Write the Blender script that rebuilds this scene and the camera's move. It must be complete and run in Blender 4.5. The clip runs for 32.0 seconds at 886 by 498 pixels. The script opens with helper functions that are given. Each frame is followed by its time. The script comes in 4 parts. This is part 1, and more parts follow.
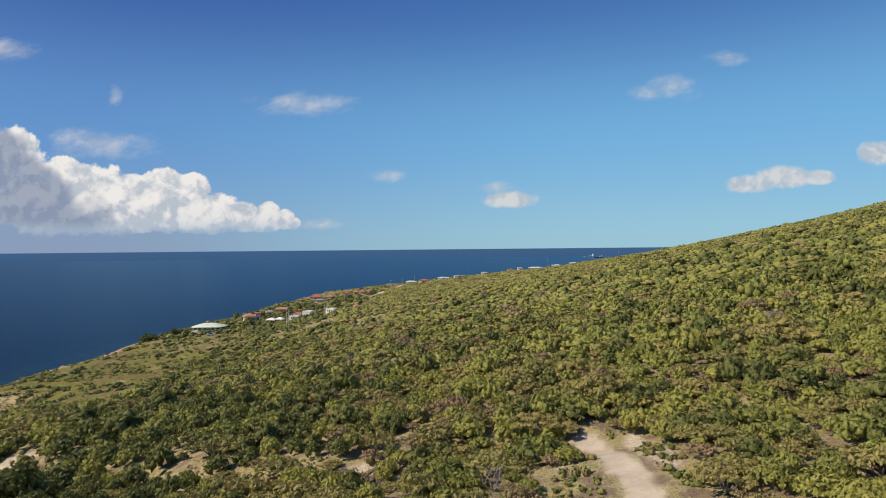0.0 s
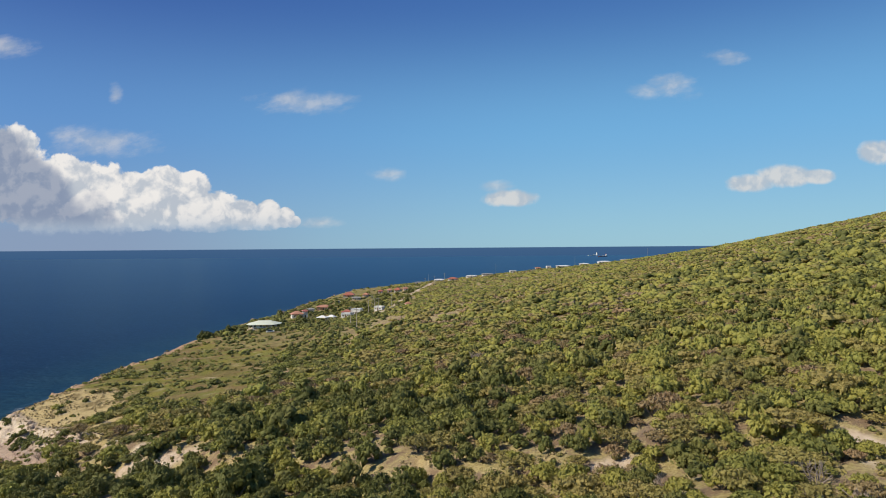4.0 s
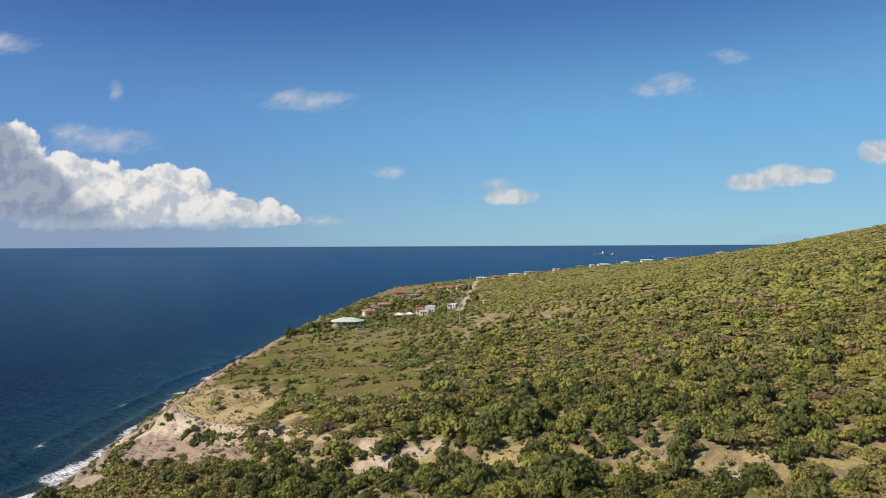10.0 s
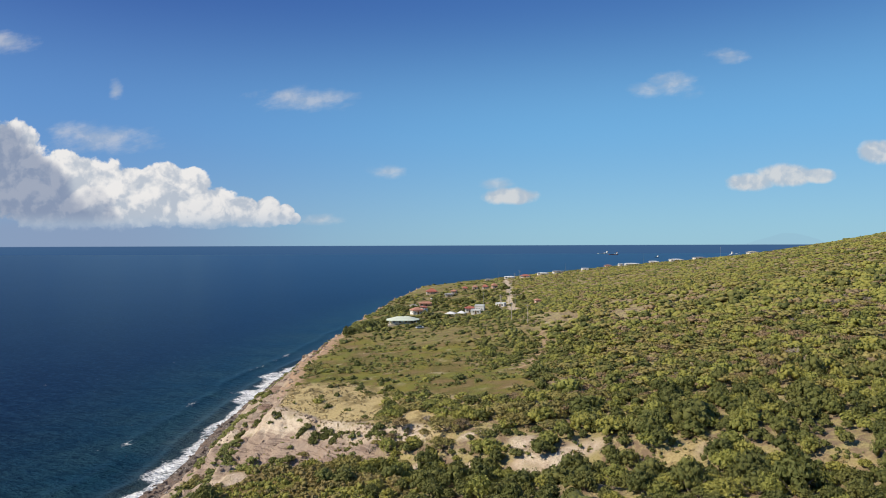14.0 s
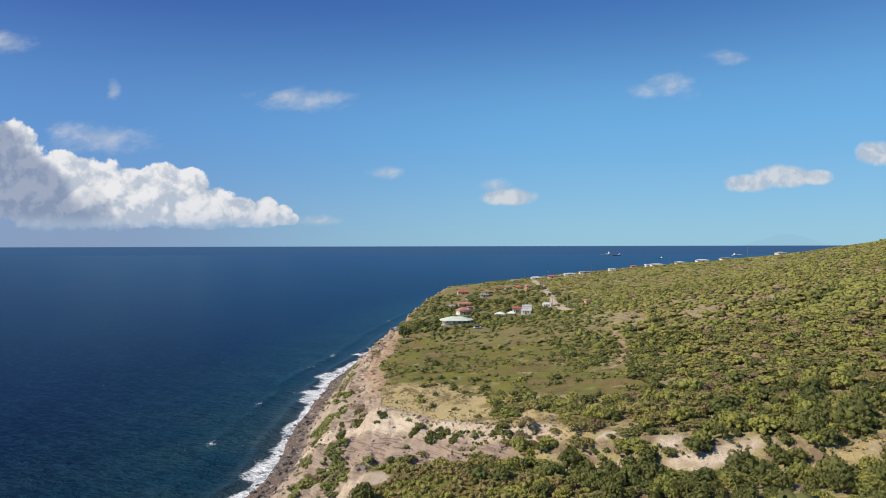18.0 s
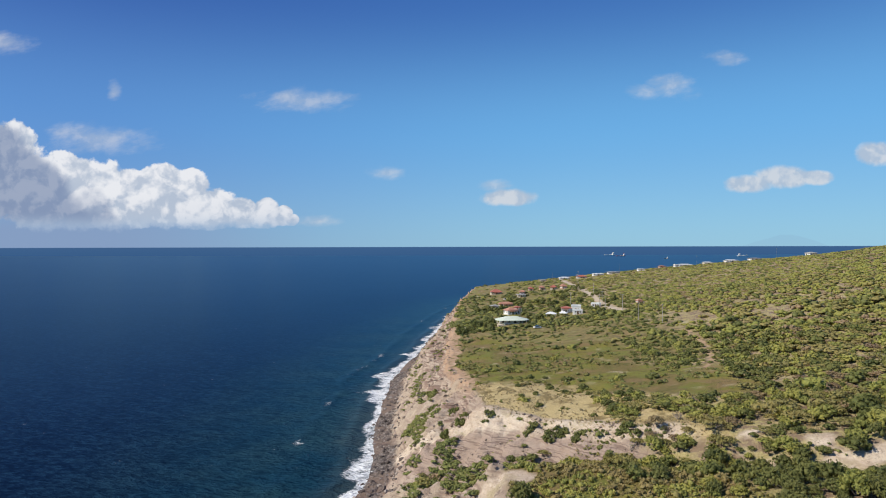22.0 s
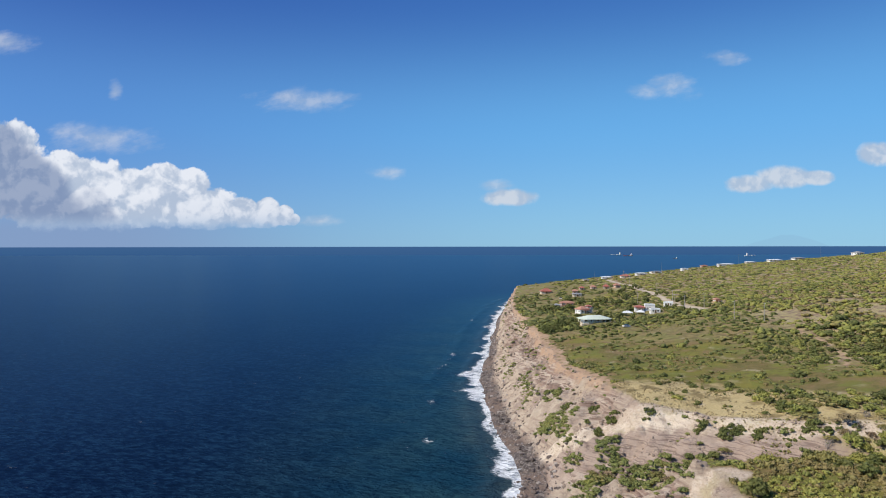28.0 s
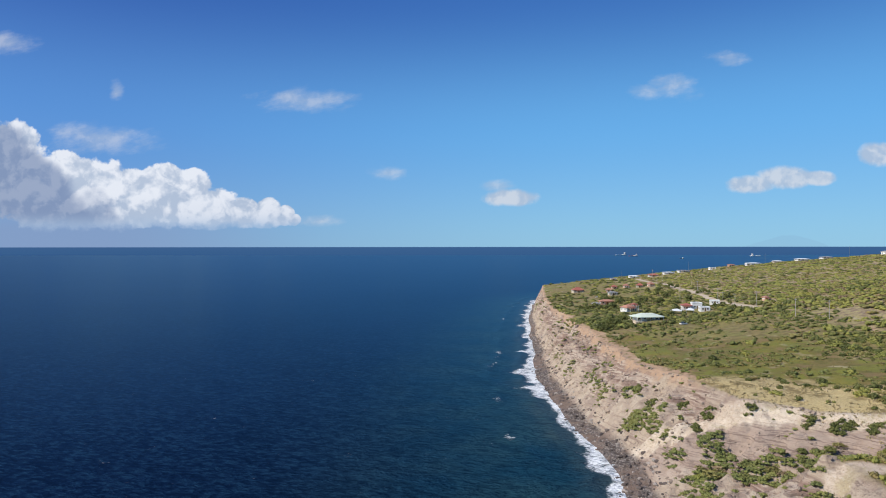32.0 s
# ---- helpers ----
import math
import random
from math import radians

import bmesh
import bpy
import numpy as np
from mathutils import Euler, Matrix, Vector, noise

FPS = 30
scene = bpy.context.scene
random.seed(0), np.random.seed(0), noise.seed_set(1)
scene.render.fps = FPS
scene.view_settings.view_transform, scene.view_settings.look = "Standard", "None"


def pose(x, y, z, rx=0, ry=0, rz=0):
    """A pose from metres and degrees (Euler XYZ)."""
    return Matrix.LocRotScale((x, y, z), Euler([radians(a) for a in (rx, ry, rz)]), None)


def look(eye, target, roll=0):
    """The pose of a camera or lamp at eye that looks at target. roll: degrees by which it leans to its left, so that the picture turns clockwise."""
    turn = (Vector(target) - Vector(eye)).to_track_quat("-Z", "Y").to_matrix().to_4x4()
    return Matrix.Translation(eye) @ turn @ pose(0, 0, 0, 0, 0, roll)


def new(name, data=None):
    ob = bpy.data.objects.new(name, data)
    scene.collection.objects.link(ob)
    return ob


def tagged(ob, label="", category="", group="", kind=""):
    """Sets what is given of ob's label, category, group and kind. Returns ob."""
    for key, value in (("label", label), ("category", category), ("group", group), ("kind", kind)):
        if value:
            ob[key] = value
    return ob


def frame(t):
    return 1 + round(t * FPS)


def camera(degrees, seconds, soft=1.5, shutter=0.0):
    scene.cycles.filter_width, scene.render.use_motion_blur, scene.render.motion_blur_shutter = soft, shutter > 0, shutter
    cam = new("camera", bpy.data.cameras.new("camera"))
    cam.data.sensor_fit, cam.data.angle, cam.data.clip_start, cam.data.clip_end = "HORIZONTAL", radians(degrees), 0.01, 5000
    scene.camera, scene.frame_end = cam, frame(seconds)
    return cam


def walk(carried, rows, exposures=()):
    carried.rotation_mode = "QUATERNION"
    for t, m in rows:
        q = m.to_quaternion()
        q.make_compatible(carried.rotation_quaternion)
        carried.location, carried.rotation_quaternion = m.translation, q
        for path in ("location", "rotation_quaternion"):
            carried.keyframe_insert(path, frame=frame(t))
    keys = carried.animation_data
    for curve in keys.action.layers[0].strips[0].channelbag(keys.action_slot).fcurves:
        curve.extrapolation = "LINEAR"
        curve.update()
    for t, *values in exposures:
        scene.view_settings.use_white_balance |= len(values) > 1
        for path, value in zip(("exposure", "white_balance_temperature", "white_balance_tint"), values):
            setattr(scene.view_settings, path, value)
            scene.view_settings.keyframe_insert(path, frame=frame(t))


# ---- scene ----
# ------------------------------------------------------------------ camera
cam = camera(72.0, 32.0, soft=0.95)


def glide(t):
    """The flight: a steady slide to the left, level, sinking a little towards the end."""
    x = np.interp(t, [0, 3.5, 14.5, 25.5, 27.5, 29.5, 32], [0, -27.45, -114.6, -201.2, -216.6, -231.7, -249.9])
    z = np.interp(t, [0, 6, 14, 20, 25.5, 28.5, 32], [74.5, 74.3, 74.1, 73.7, 73.0, 72.9, 71.5])
    yaw = np.interp(t, [0, 14, 17, 25, 32], [0.0, 0.0, -0.18, -0.15, 0.0])
    pitch = np.interp(t, [0, 3, 6, 13, 19, 23, 28, 32], [0.0, -0.1, -0.2, -0.37, -0.27, -0.22, -0.25, -0.22])
    roll = np.interp(t, [0, 3, 6, 9, 13, 19, 23, 28, 32], [0.55, 0.48, 0.36, 0.3, 0.2, 0.12, 0.14, 0.08, 0.05])
    return pose(x, 0.0, z, 90 + pitch, roll, yaw)


walk(cam, [(t, glide(t)) for t in (0, 1, 2, 3.5, 5.5, 7.5, 9.5, 11.5, 13, 14.5, 16.5, 18.5, 20.5, 22.5, 24, 25.5, 27.5, 28.5, 29.5, 30.5, 32)],
     [(0, 0.0, 7500, 10), (8, 0.0, 7500, 10), (14, 0.0, 7300, 10), (22, 0.0, 6800, 10), (32, 0.0, 6450, 10)])

# ------------------------------------------------------------------ world and sun
SUN_AZ, SUN_EL = radians(255), radians(40)      # clockwise from straight ahead (+y)
sun_way = Vector((math.sin(SUN_AZ) * math.cos(SUN_EL), math.cos(SUN_AZ) * math.cos(SUN_EL), math.sin(SUN_EL)))
sun = new("sun", bpy.data.lights.new("sun", "SUN"))
sun.data.energy, sun.data.angle, sun.data.color = 5.0, radians(0.53), (1.0, 0.93, 0.82)
sun.matrix_world = look((0, 0, 300), Vector((0, 0, 300)) - sun_way)


class Nodes:
    """Short hand for a node tree."""

    def __init__(self, tree):
        self.t = tree
        tree.nodes.clear()

    def add(self, kind, ins=None, op="", smooth=False, rgba=""):
        n = self.t.nodes.new(kind)
        if op:
            n.operation = op
        if smooth:
            n.interpolation_type = "SMOOTHSTEP"
        if rgba:
            n.data_type, n.blend_type = "RGBA", rgba
        for k, v in (ins or {}).items():
            self.link(v, n.inputs[k])
        return n

    def link(self, v, socket):
        if isinstance(v, bpy.types.NodeSocket):
            self.t.links.new(v, socket)
        else:
            socket.default_value = v

    def math(self, op, a, b=0.0, c=0.0, clamp=False):
        n = self.add("ShaderNodeMath", {0: a, 1: b, 2: c}, op=op)
        n.use_clamp = clamp
        return n.outputs[0]

    def vec(self, op, a, b=(0, 0, 0), c=(0, 0, 0)):
        n = self.add("ShaderNodeVectorMath", {0: a, 1: b, 2: c}, op=op)
        return n.outputs["Value"] if op == "LENGTH" else n.outputs[0]

    def ramp(self, fac, a, b, lo=0.0, hi=1.0):
        """A smooth step from lo at a to hi at b."""
        n = self.add("ShaderNodeMapRange", {0: fac, 1: a, 2: b, 3: lo, 4: hi}, smooth=True)
        return n.outputs[0]

    def mix(self, fac, a, b, blend="MIX"):
        n = self.add("ShaderNodeMix", rgba=blend)
        for k, v in ((0, fac), (6, a), (7, b)):
            self.link(v if isinstance(v, (bpy.types.NodeSocket, float, int)) else (*v, 1.0), n.inputs[k])
        return n.outputs[2]

    def noise(self, where, scale, detail=4.0, rough=0.55, distortion=0.0):
        n = self.add("ShaderNodeTexNoise", {"Vector": where, "Scale": scale, "Detail": detail, "Roughness": rough, "Distortion": distortion})
        return n.outputs[0]


world = bpy.data.worlds.new("sky")
scene.world = world
world.use_nodes = True
w = Nodes(world.node_tree)
sky = w.add("ShaderNodeTexSky")
sky.sky_type, sky.sun_disc, sky.sun_elevation, sky.sun_rotation = "NISHITA", False, SUN_EL, SUN_AZ
sky.altitude, sky.air_density, sky.dust_density, sky.ozone_density = 70.0, 1.0, 0.15, 3.0
way = w.add("ShaderNodeTexCoord").outputs["Generated"]
split = w.add("ShaderNodeSeparateXYZ", {0: way})
ahead = w.math("MAXIMUM", split.outputs[1], 0.05)
u, v = w.math("DIVIDE", split.outputs[0], ahead), w.math("DIVIDE", split.outputs[2], ahead)
flat = w.add("ShaderNodeCombineXYZ", {0: u, 1: v, 2: 0.0}).outputs[0]
front = w.ramp(split.outputs[1], 0.15, 0.3)


def puffs(items, power):
    """The field of some round cloud lobes (middle and half-sizes as tangents of the angles), 1 in their middles."""
    field = None
    for cu, cv, ru, rv in items:
        d = w.vec("LENGTH", w.vec("MULTIPLY_ADD", flat, (1 / ru, 1 / rv, 0), (-cu / ru, -cv / rv, 0)))
        f = w.math("SUBTRACT", 1.0, w.math("POWER", d, power))
        field = f if field is None else w.math("SMOOTH_MAX", field, f, 0.15)
    return field


BANK = [(-.765, .165, .06, .055), (-.712, .166, .062, .046), (-.62, .050, .13, .024), (-.50, .046, .12, .020), (-.39, .042, .09, .016), (-.74, .135, .07, .06), (-.70, .11, .07, .085), (-.665, .075, .07, .06), (-.625, .115, .052, .046), (-.57, .105, .055, .048), (-.60, .068, .07, .048), (-.51, .085, .06, .046),
        (-.455, .100, .048, .044), (-.415, .090, .042, .042), (-.53, .058, .07, .034), (-.45, .062, .065, .038), (-.375, .068, .044, .036), (-.33, .055, .042, .028),
        (-.286, .058, .026, .028), (-.30, .046, .045, .018), (-.258, .052, .018, .020), (-.245, .044, .016, .012)]
CUMULUS = [(.505, .102, .05, .018), (.56, .113, .055, .022), (.615, .112, .035, .014), (.715, .152, .042, .024), (.11, .08, .055, .017)]
WISPS = [(-.225, .24, .075, .02), (-.255, .245, .03, .014), (.375, .262, .042, .022), (.47, .308, .035, .012), (-.09, .12, .028, .012), (.09, .101, .03, .009),
         (-.555, .178, .085, .024), (-.60, .185, .045, .02), (-.535, .258, .012, .016), (-.715, .335, .05, .018), (.335, .255, .03, .012), (-.20, .043, .035, .010)]


def billows(where):
    """Rounded heads of cloud, large and small, 0 to about 1."""
    where = w.vec("ADD", where, w.vec("MULTIPLY", w.add("ShaderNodeTexNoise", {"Vector": where, "Scale": 24.0, "Detail": 4.0}).outputs["Color"], (.05, .05, 0)))
    total = None
    for scale, share in ((15.0, 0.5), (34.0, 0.28), (75.0, 0.15), (160.0, 0.07)):
        cell = w.add("ShaderNodeTexVoronoi", {"Vector": where, "Scale": scale})
        cell.feature = "SMOOTH_F1"
        cell.inputs["Smoothness"].default_value = 0.35
        head = w.math("MULTIPLY", w.math("SUBTRACT", 1.0, cell.outputs["Distance"]), share)
        total = head if total is None else w.math("ADD", total, head)
    return total


grain = w.noise(flat, 38.0, 8.0, 0.6)
lumps = w.noise(flat, 14.0, 5.0, 0.5)
heads = billows(flat)
lit_by = w.noise(w.vec("ADD", flat, (-.006, .008, 0)), 38.0, 8.0, 0.6)
relief = w.math("ADD", w.math("MULTIPLY", w.math("SUBTRACT", grain, lit_by), 0.5), w.math("MULTIPLY", w.math("SUBTRACT", heads, billows(w.vec("ADD", flat, (-.010, .013, 0)))), 1.5))
rough_edge = w.math("ADD", w.math("MULTIPLY", w.math("SUBTRACT", grain, 0.5), 1.1), w.math("MULTIPLY", w.math("SUBTRACT", lumps, 0.5), 0.9))
heap_edge = w.math("ADD", w.math("MULTIPLY", rough_edge, 0.85), w.math("MULTIPLY", w.math("SUBTRACT", heads, 0.6), 1.1))
heap = w.math("ADD", puffs(BANK, 2.0), heap_edge)
heap = w.math("MULTIPLY", w.ramp(heap, 0.06, 0.30), w.ramp(w.math("MULTIPLY_ADD", grain, 0.035, v), 0.040, 0.060))
cumulus = w.math("MULTIPLY", w.ramp(w.math("ADD", puffs(CUMULUS, 2.0), w.math("MULTIPLY", rough_edge, 0.8)), 0.05, 0.7), 0.8)
streaks = w.noise(w.vec("MULTIPLY", w.vec("ADD", flat, w.vec("MULTIPLY", w.add("ShaderNodeCombineXYZ", {1: u}).outputs[0], (0, -.2, 0))), (1, 2.4, 1)), 17.0, 7.0, 0.62)
wisp = w.math("MULTIPLY", w.ramp(w.math("ADD", puffs(WISPS, 1.4), w.math("MULTIPLY", w.math("SUBTRACT", streaks, 0.5), 3.2)), -0.35, 1.4), 0.5)
shade = w.math("ADD", w.ramp(relief, -0.27, 0.2), w.ramp(v, 0.03, 0.12, -0.25, 0.1), clamp=True)
west = w.ramp(w.math("ADD", w.math("MULTIPLY_ADD", v, 1.2, u), w.math("MULTIPLY", w.math("SUBTRACT", lumps, 0.5), 0.2)), -.52, -.45, 0.0, 1.0)
base_blue = w.ramp(v, 0.06, 0.024, 0.0, 0.8)
cloud_tone = w.mix(shade, (4.4, 5.3, 6.8), (7.9, 8.3, 9.1))
gloom = w.math("MULTIPLY", w.math("SUBTRACT", 1.0, west), w.ramp(shade, 0.0, 1.0, 0.97, 0.82))
cloud_tone = w.mix(gloom, cloud_tone, (2.2, 3.0, 4.8))
cloud_tone = w.mix(base_blue, cloud_tone, (4.0, 5.3, 7.2))
thin_tone = w.mix(w.ramp(relief, -0.15, 0.2), (4.6, 5.4, 6.7), (6.7, 7.0, 7.6))
k = 0.1
clear = w.mix(1.0, sky.outputs[0], (0.42, 0.80, 1.17), "MULTIPLY")
up = split.outputs[2]
deep_blue = w.mix(w.ramp(up, 0.38, 0.9), (0.43, 1.46, 4.8), (0.55, 1.6, 4.6))
deep_blue = w.mix(w.ramp(up, 0.40, 0.16), deep_blue, (1.42, 4.15, 8.1))
deep_blue = w.mix(w.ramp(up, 0.20, -0.02), deep_blue, (2.75, 5.15, 7.6))
clear = w.mix(w.ramp(split.outputs[1], -0.3, 0.3, 0.3, 0.82), clear, deep_blue)
side = w.add("ShaderNodeCombineXYZ", {0: w.ramp(u, -.72, .30, 0.80, 1.06), 1: w.ramp(u, -.72, .30, 0.74, 1.07), 2: w.ramp(u, -.72, .30, 0.86, 1.03)}).outputs[0]
clear = w.mix(front, clear, w.vec("MULTIPLY", clear, side))
# a far, pale volcano under its cloud cap
peak = w.math("SUBTRACT", 0.021, w.math("MULTIPLY", w.math("ABSOLUTE", w.math("SUBTRACT", u, 0.565)), 0.3))
peak = w.math("ADD", peak, w.math("MULTIPLY", w.math("SUBTRACT", lumps, 0.5), 0.012))
island = w.math("MULTIPLY", w.ramp(w.math("SUBTRACT", v, w.math("MINIMUM", peak, 0.018)), 0.0012, -0.0012), 0.22)
clear = w.mix(island, clear, (2.4, 4.0, 6.0))
veil = w.math("MULTIPLY", w.ramp(u, -.15, -.6), w.ramp(v, 0.085, 0.025))
clear = w.mix(w.math("MULTIPLY", veil, 0.75), clear, (2.35, 3.3, 5.4))
tone = w.mix(w.math("MULTIPLY", wisp, front), clear, thin_tone)
tone = w.mix(w.math("MULTIPLY", cumulus, front), tone, thin_tone)
tone = w.mix(w.math("MULTIPLY", heap, front), tone, cloud_tone)
# the open sea beyond the sheet, up to the horizon
far_sea = w.mix(w.ramp(split.outputs[2], -0.012, 0.0), (0.40, 1.12, 2.6), (0.46, 1.18, 2.7))
tone = w.mix(w.ramp(split.outputs[2], -0.0012, 0.0002), far_sea, tone)
back = w.add("ShaderNodeBackground", {0: tone, 1: k})
w.link(back.outputs[0], w.add("ShaderNodeOutputWorld").inputs[0])


# ------------------------------------------------------------------ the lie of the land
def vnoise(x, y, seed=0):
    x, y = np.asarray(x, float), np.asarray(y, float)
    xi, yi = np.floor(x), np.floor(y)
    fx, fy = x - xi, y - yi
    fx, fy = fx * fx * (3 - 2 * fx), fy * fy * (3 - 2 * fy)

    def r(a, b):
        s = np.sin(a * 127.1 + b * 311.7 + seed * 74.7) * 43758.5453
        return s - np.floor(s)
    return (r(xi, yi) * (1 - fx) + r(xi + 1, yi) * fx) * (1 - fy) + (r(xi, yi + 1) * (1 - fx) + r(xi + 1, yi + 1) * fx) * fy


def fbm(x, y, octaves=4, seed=0):
    total, amp, norm = 0.0, 1.0, 0.0
    for i in range(octaves):
        total, norm = total + amp * vnoise(x * 2 ** i, y * 2 ** i, seed + i * 13), norm + amp
        amp *= 0.5
    return total / norm


def step(a, b, x):
    t = np.clip((x - a) / (b - a), 0, 1)
    return t * t * (3 - 2 * t)


SHORE_Y = [-400, 100, 180, 250, 320, 470, 600, 720, 812, 900, 1000, 1150]
SHORE_X = [-208, -202, -196.5, -199.5, -201, -182.5, -165.5, -145, -120, -60, 60, 500]
BROW_X = [-165, -160, -160, -170, -168, -163, -151, -131, -100, -35, 90, 540]
RAVINE = [(40, 72, 1.0), (15, 80, 1.5), (-20, 80, 2.0), (-45, 95, 2.5), (-70, 114, 3.0), (-107, 138, 4.5), (-132, 159, 6.5), (-160, 181, 9.0), (-190, 200, 12.0)]


def shore(y):
    return np.interp(y, SHORE_Y, SHORE_X) + 5 * (fbm(y / 34, y * 0 + 3.3, 3) - 0.5)


def brow(y):
    return np.interp(y, SHORE_Y, BROW_X) + 7 * (fbm(y / 22, y * 0 + 7.7, 3, 5) - 0.5)


def ravine(x, y):
    """Signed distance to the crest of the ravine's north bank (plus: on the ravine's side) and its depth there."""
    best, side, deep = np.full(np.shape(x), 1e9), np.zeros(np.shape(x)), np.zeros(np.shape(x))
    for (ax, ay, ad), (bx, by, bd) in zip(RAVINE, RAVINE[1:]):
        dx, dy = bx - ax, by - ay
        t = np.clip(((x - ax) * dx + (y - ay) * dy) / (dx * dx + dy * dy), 0, 1)
        d = np.hypot(x - ax - t * dx, y - ay - t * dy)
        s = np.sign(dx * (y - ay) - dy * (x - ax))
        near = d < best
        best, side, deep = np.where(near, d, best), np.where(near, s * d, side), np.where(near, ad + (bd - ad) * t, deep)
    fade = 1 - step(60, 95, x)
    return side + 5 * (fbm(x / 9, y / 9, 3, 9) - 0.5), deep * fade


def plateau(x, y):
    g = np.interp(y, [-200, 300, 450, 600, 740, 900], [.17, .17, .15, .119, .098, .085])
    q = 0.0002 * np.interp(y, [250, 450, 700], [1, .35, .0])
    e = np.clip(x - 20, 0, 260)
    z = 24.5 + g * (x + 150) + q * e * e + 2 * q * 260 * np.clip(x - 280, 0, 1e9) * 0.4
    z = z + 2.2 * (fbm(x / 55, y / 55, 3, 2) - 0.5) - 0.00016 * np.clip(x - 60, 0, 260) ** 2 * step(420, 640, y) - 3.0 * np.exp(-((x + 82) / 32) ** 2 - ((y - 225) / 38) ** 2)
    z = z + 2.6 * step(-128, -160, x) * step(168, 185, y) * (1 - step(270, 340, y))
    z = z + 2.8 * step(-108, -132, x) * step(298, 332, y) * (1 - step(420, 470, y))
    z = z - 3.6 * np.exp(-((x + 92) / 50) ** 2 - ((y - 412) / 58) ** 2)
    return z - 60 * step(700, 1000, y + 0.05 * x)


def land(x, y):
    z = plateau(x, y)
    s, d = ravine(x, y)
    wb = 1.9 * d + 2
    cut = np.interp(s / wb + 0.05 * (fbm(x / 3, y / 3, 2, 6) - 0.5), [0, .05, .12, .28, .34, .42, .55, .60, .78, .84, 1], [0, .03, .20, .27, .42, .47, .56, .72, .80, .93, 1]) * (1 - step(0, 1, (s - wb - 4) / (8 + 0.6 * d)))
    rough = step(-2, 2, s) * (1 - step(0, 6, s - wb)) * step(4, 8, d)
    z = z - d * cut + (0.5 + 3.0 * rough) * (fbm(x / 5, y / 4, 4, 4) - 0.5)
    shelf = z / 1.7 - np.floor(z / 1.7)
    return z + 0.75 * rough * 1.7 * (step(.2, .9, shelf) - shelf) * step(.25, .45, s / wb)


def coast(x, y):
    """0 at the water, 1 at the brow of the cliff."""
    xs, xb = shore(y), brow(y)
    return (x - xs) / (xb - xs)


def height(x, y):
    x, y = np.asarray(x, float), np.asarray(y, float)
    c, top = coast(x, y), np.maximum(land(np.maximum(x, brow(y)), y), 3.0)
    p = np.interp(c, [-1.2, 0, .22, .33, .52, .72, .84, .93, 1], [-.5, 0, .075, .27, .53, .70, .78, .95, 1])
    z = 2.0 + (top - 2.0) * p
    face = step(.22, .34, c) * (1 - step(.93, 1.02, c))
    z = z + face * (1 + 0.9 * step(320, 380, y)) * (9.0 * np.abs(fbm(x / 26 + 40, y / 7, 3, 21) - 0.5) - 1.5 + 2.5 * (fbm(x / 9, y / 9, 3, 24) - 0.5) + 3.0 * (fbm(x / 4, y / 3, 4, 22) - 0.5) + 2.0 * (fbm(x / 1.9, y / 1.7, 2, 23) - 0.5))
    ledge = np.floor(z / 2.6) * 2.6 + 2.6 * step(0.25, 0.95, z / 2.6 - np.floor(z / 2.6))
    z = z + face * step(.62, .8, c) * 0.5 * (ledge - z)
    beach = step(.0, .03, c) * (1 - step(.22, .32, c))
    return z + beach * 1.3 * (fbm(x / 1.7, y / 1.7, 2, 31) - 0.4)


ROAD = [(16.6, 73), (17.5, 67), (17.3, 60), (17, 52), (15, 38), (8, 15)]
TRACK = [(-86, 203), (-80, 210), (-76.5, 220), (-72.2, 234), (-69.5, 244), (-70.5, 254), (-68, 260)]
LANE = [(-69.5, 350), (-68.5, 372), (-64.9, 418), (-59.4, 465), (-51.5, 554), (-43.2, 650)]


def off_line(x, y, line):
    best = np.full(np.shape(x), 1e9)
    for (ax, ay), (bx, by) in zip(line, line[1:]):
        dx, dy = bx - ax, by - ay
        t = np.clip(((x - ax) * dx + (y - ay) * dy) / (dx * dx + dy * dy), 0, 1)
        best = np.minimum(best, np.hypot(x - ax - t * dx, y - ay - t * dy))
    return best


# bare openings in the woods: middle and half-sizes; the second list is chalky banks
BARE = [(-105, 138, 8, 2.4), (-93, 132.5, 7, 2.0), (-67, 109.5, 10, 2.7), (-47, 95, 5, 2.1), (-37, 88.5, 5.5, 2.1), (-18, 80, 4, 1.6), (-114, 127, 6, 2), (21.2, 58, 1.4, 9), (-104, 113, 4, 1.6), (-28, 249, 7, 3), (-60, 257, 3, 1.5),
        (79, 203, 4, 7), (58, 115, 6, 2), (67, 118, 4, 1.6), (77, 114, 4, 2.4), (34.6, 71.4, 1.6, 1), (-134, 154, 9, 5), (12.8, 60, 0.9, 3), (0, 156, 3, 2), (-135, 276, 8, 2), (-112, 300, 9, 3), (-100, 268, 6, 2), (-90, 322, 8, 3), (-122, 318, 6, 2.5)]
OPENINGS = [(-94.5, 127.2, 2.6, 2.2), (-87.5, 119.6, 8.5, 2.2), (-94.6, 120.8, 3, 2.4), (-117.5, 132, 3, 2), (-105, 127, 2.6, 1.4)]
CHALK = OPENINGS + [(21.6, 64, 1.5, 7), (11.6, 61, 0.8, 1.6), (-111, 128, 3, 1.4), (-10, 76.5, 3.8, 1.7), (-160, 134, 7, 3.8), (-59.5, 101, 1.8, 0.9), (-51, 95, 1.8, 0.9), (-38, 86.5, 2.6, 0.9), (-103, 136, 5, 1.2)]
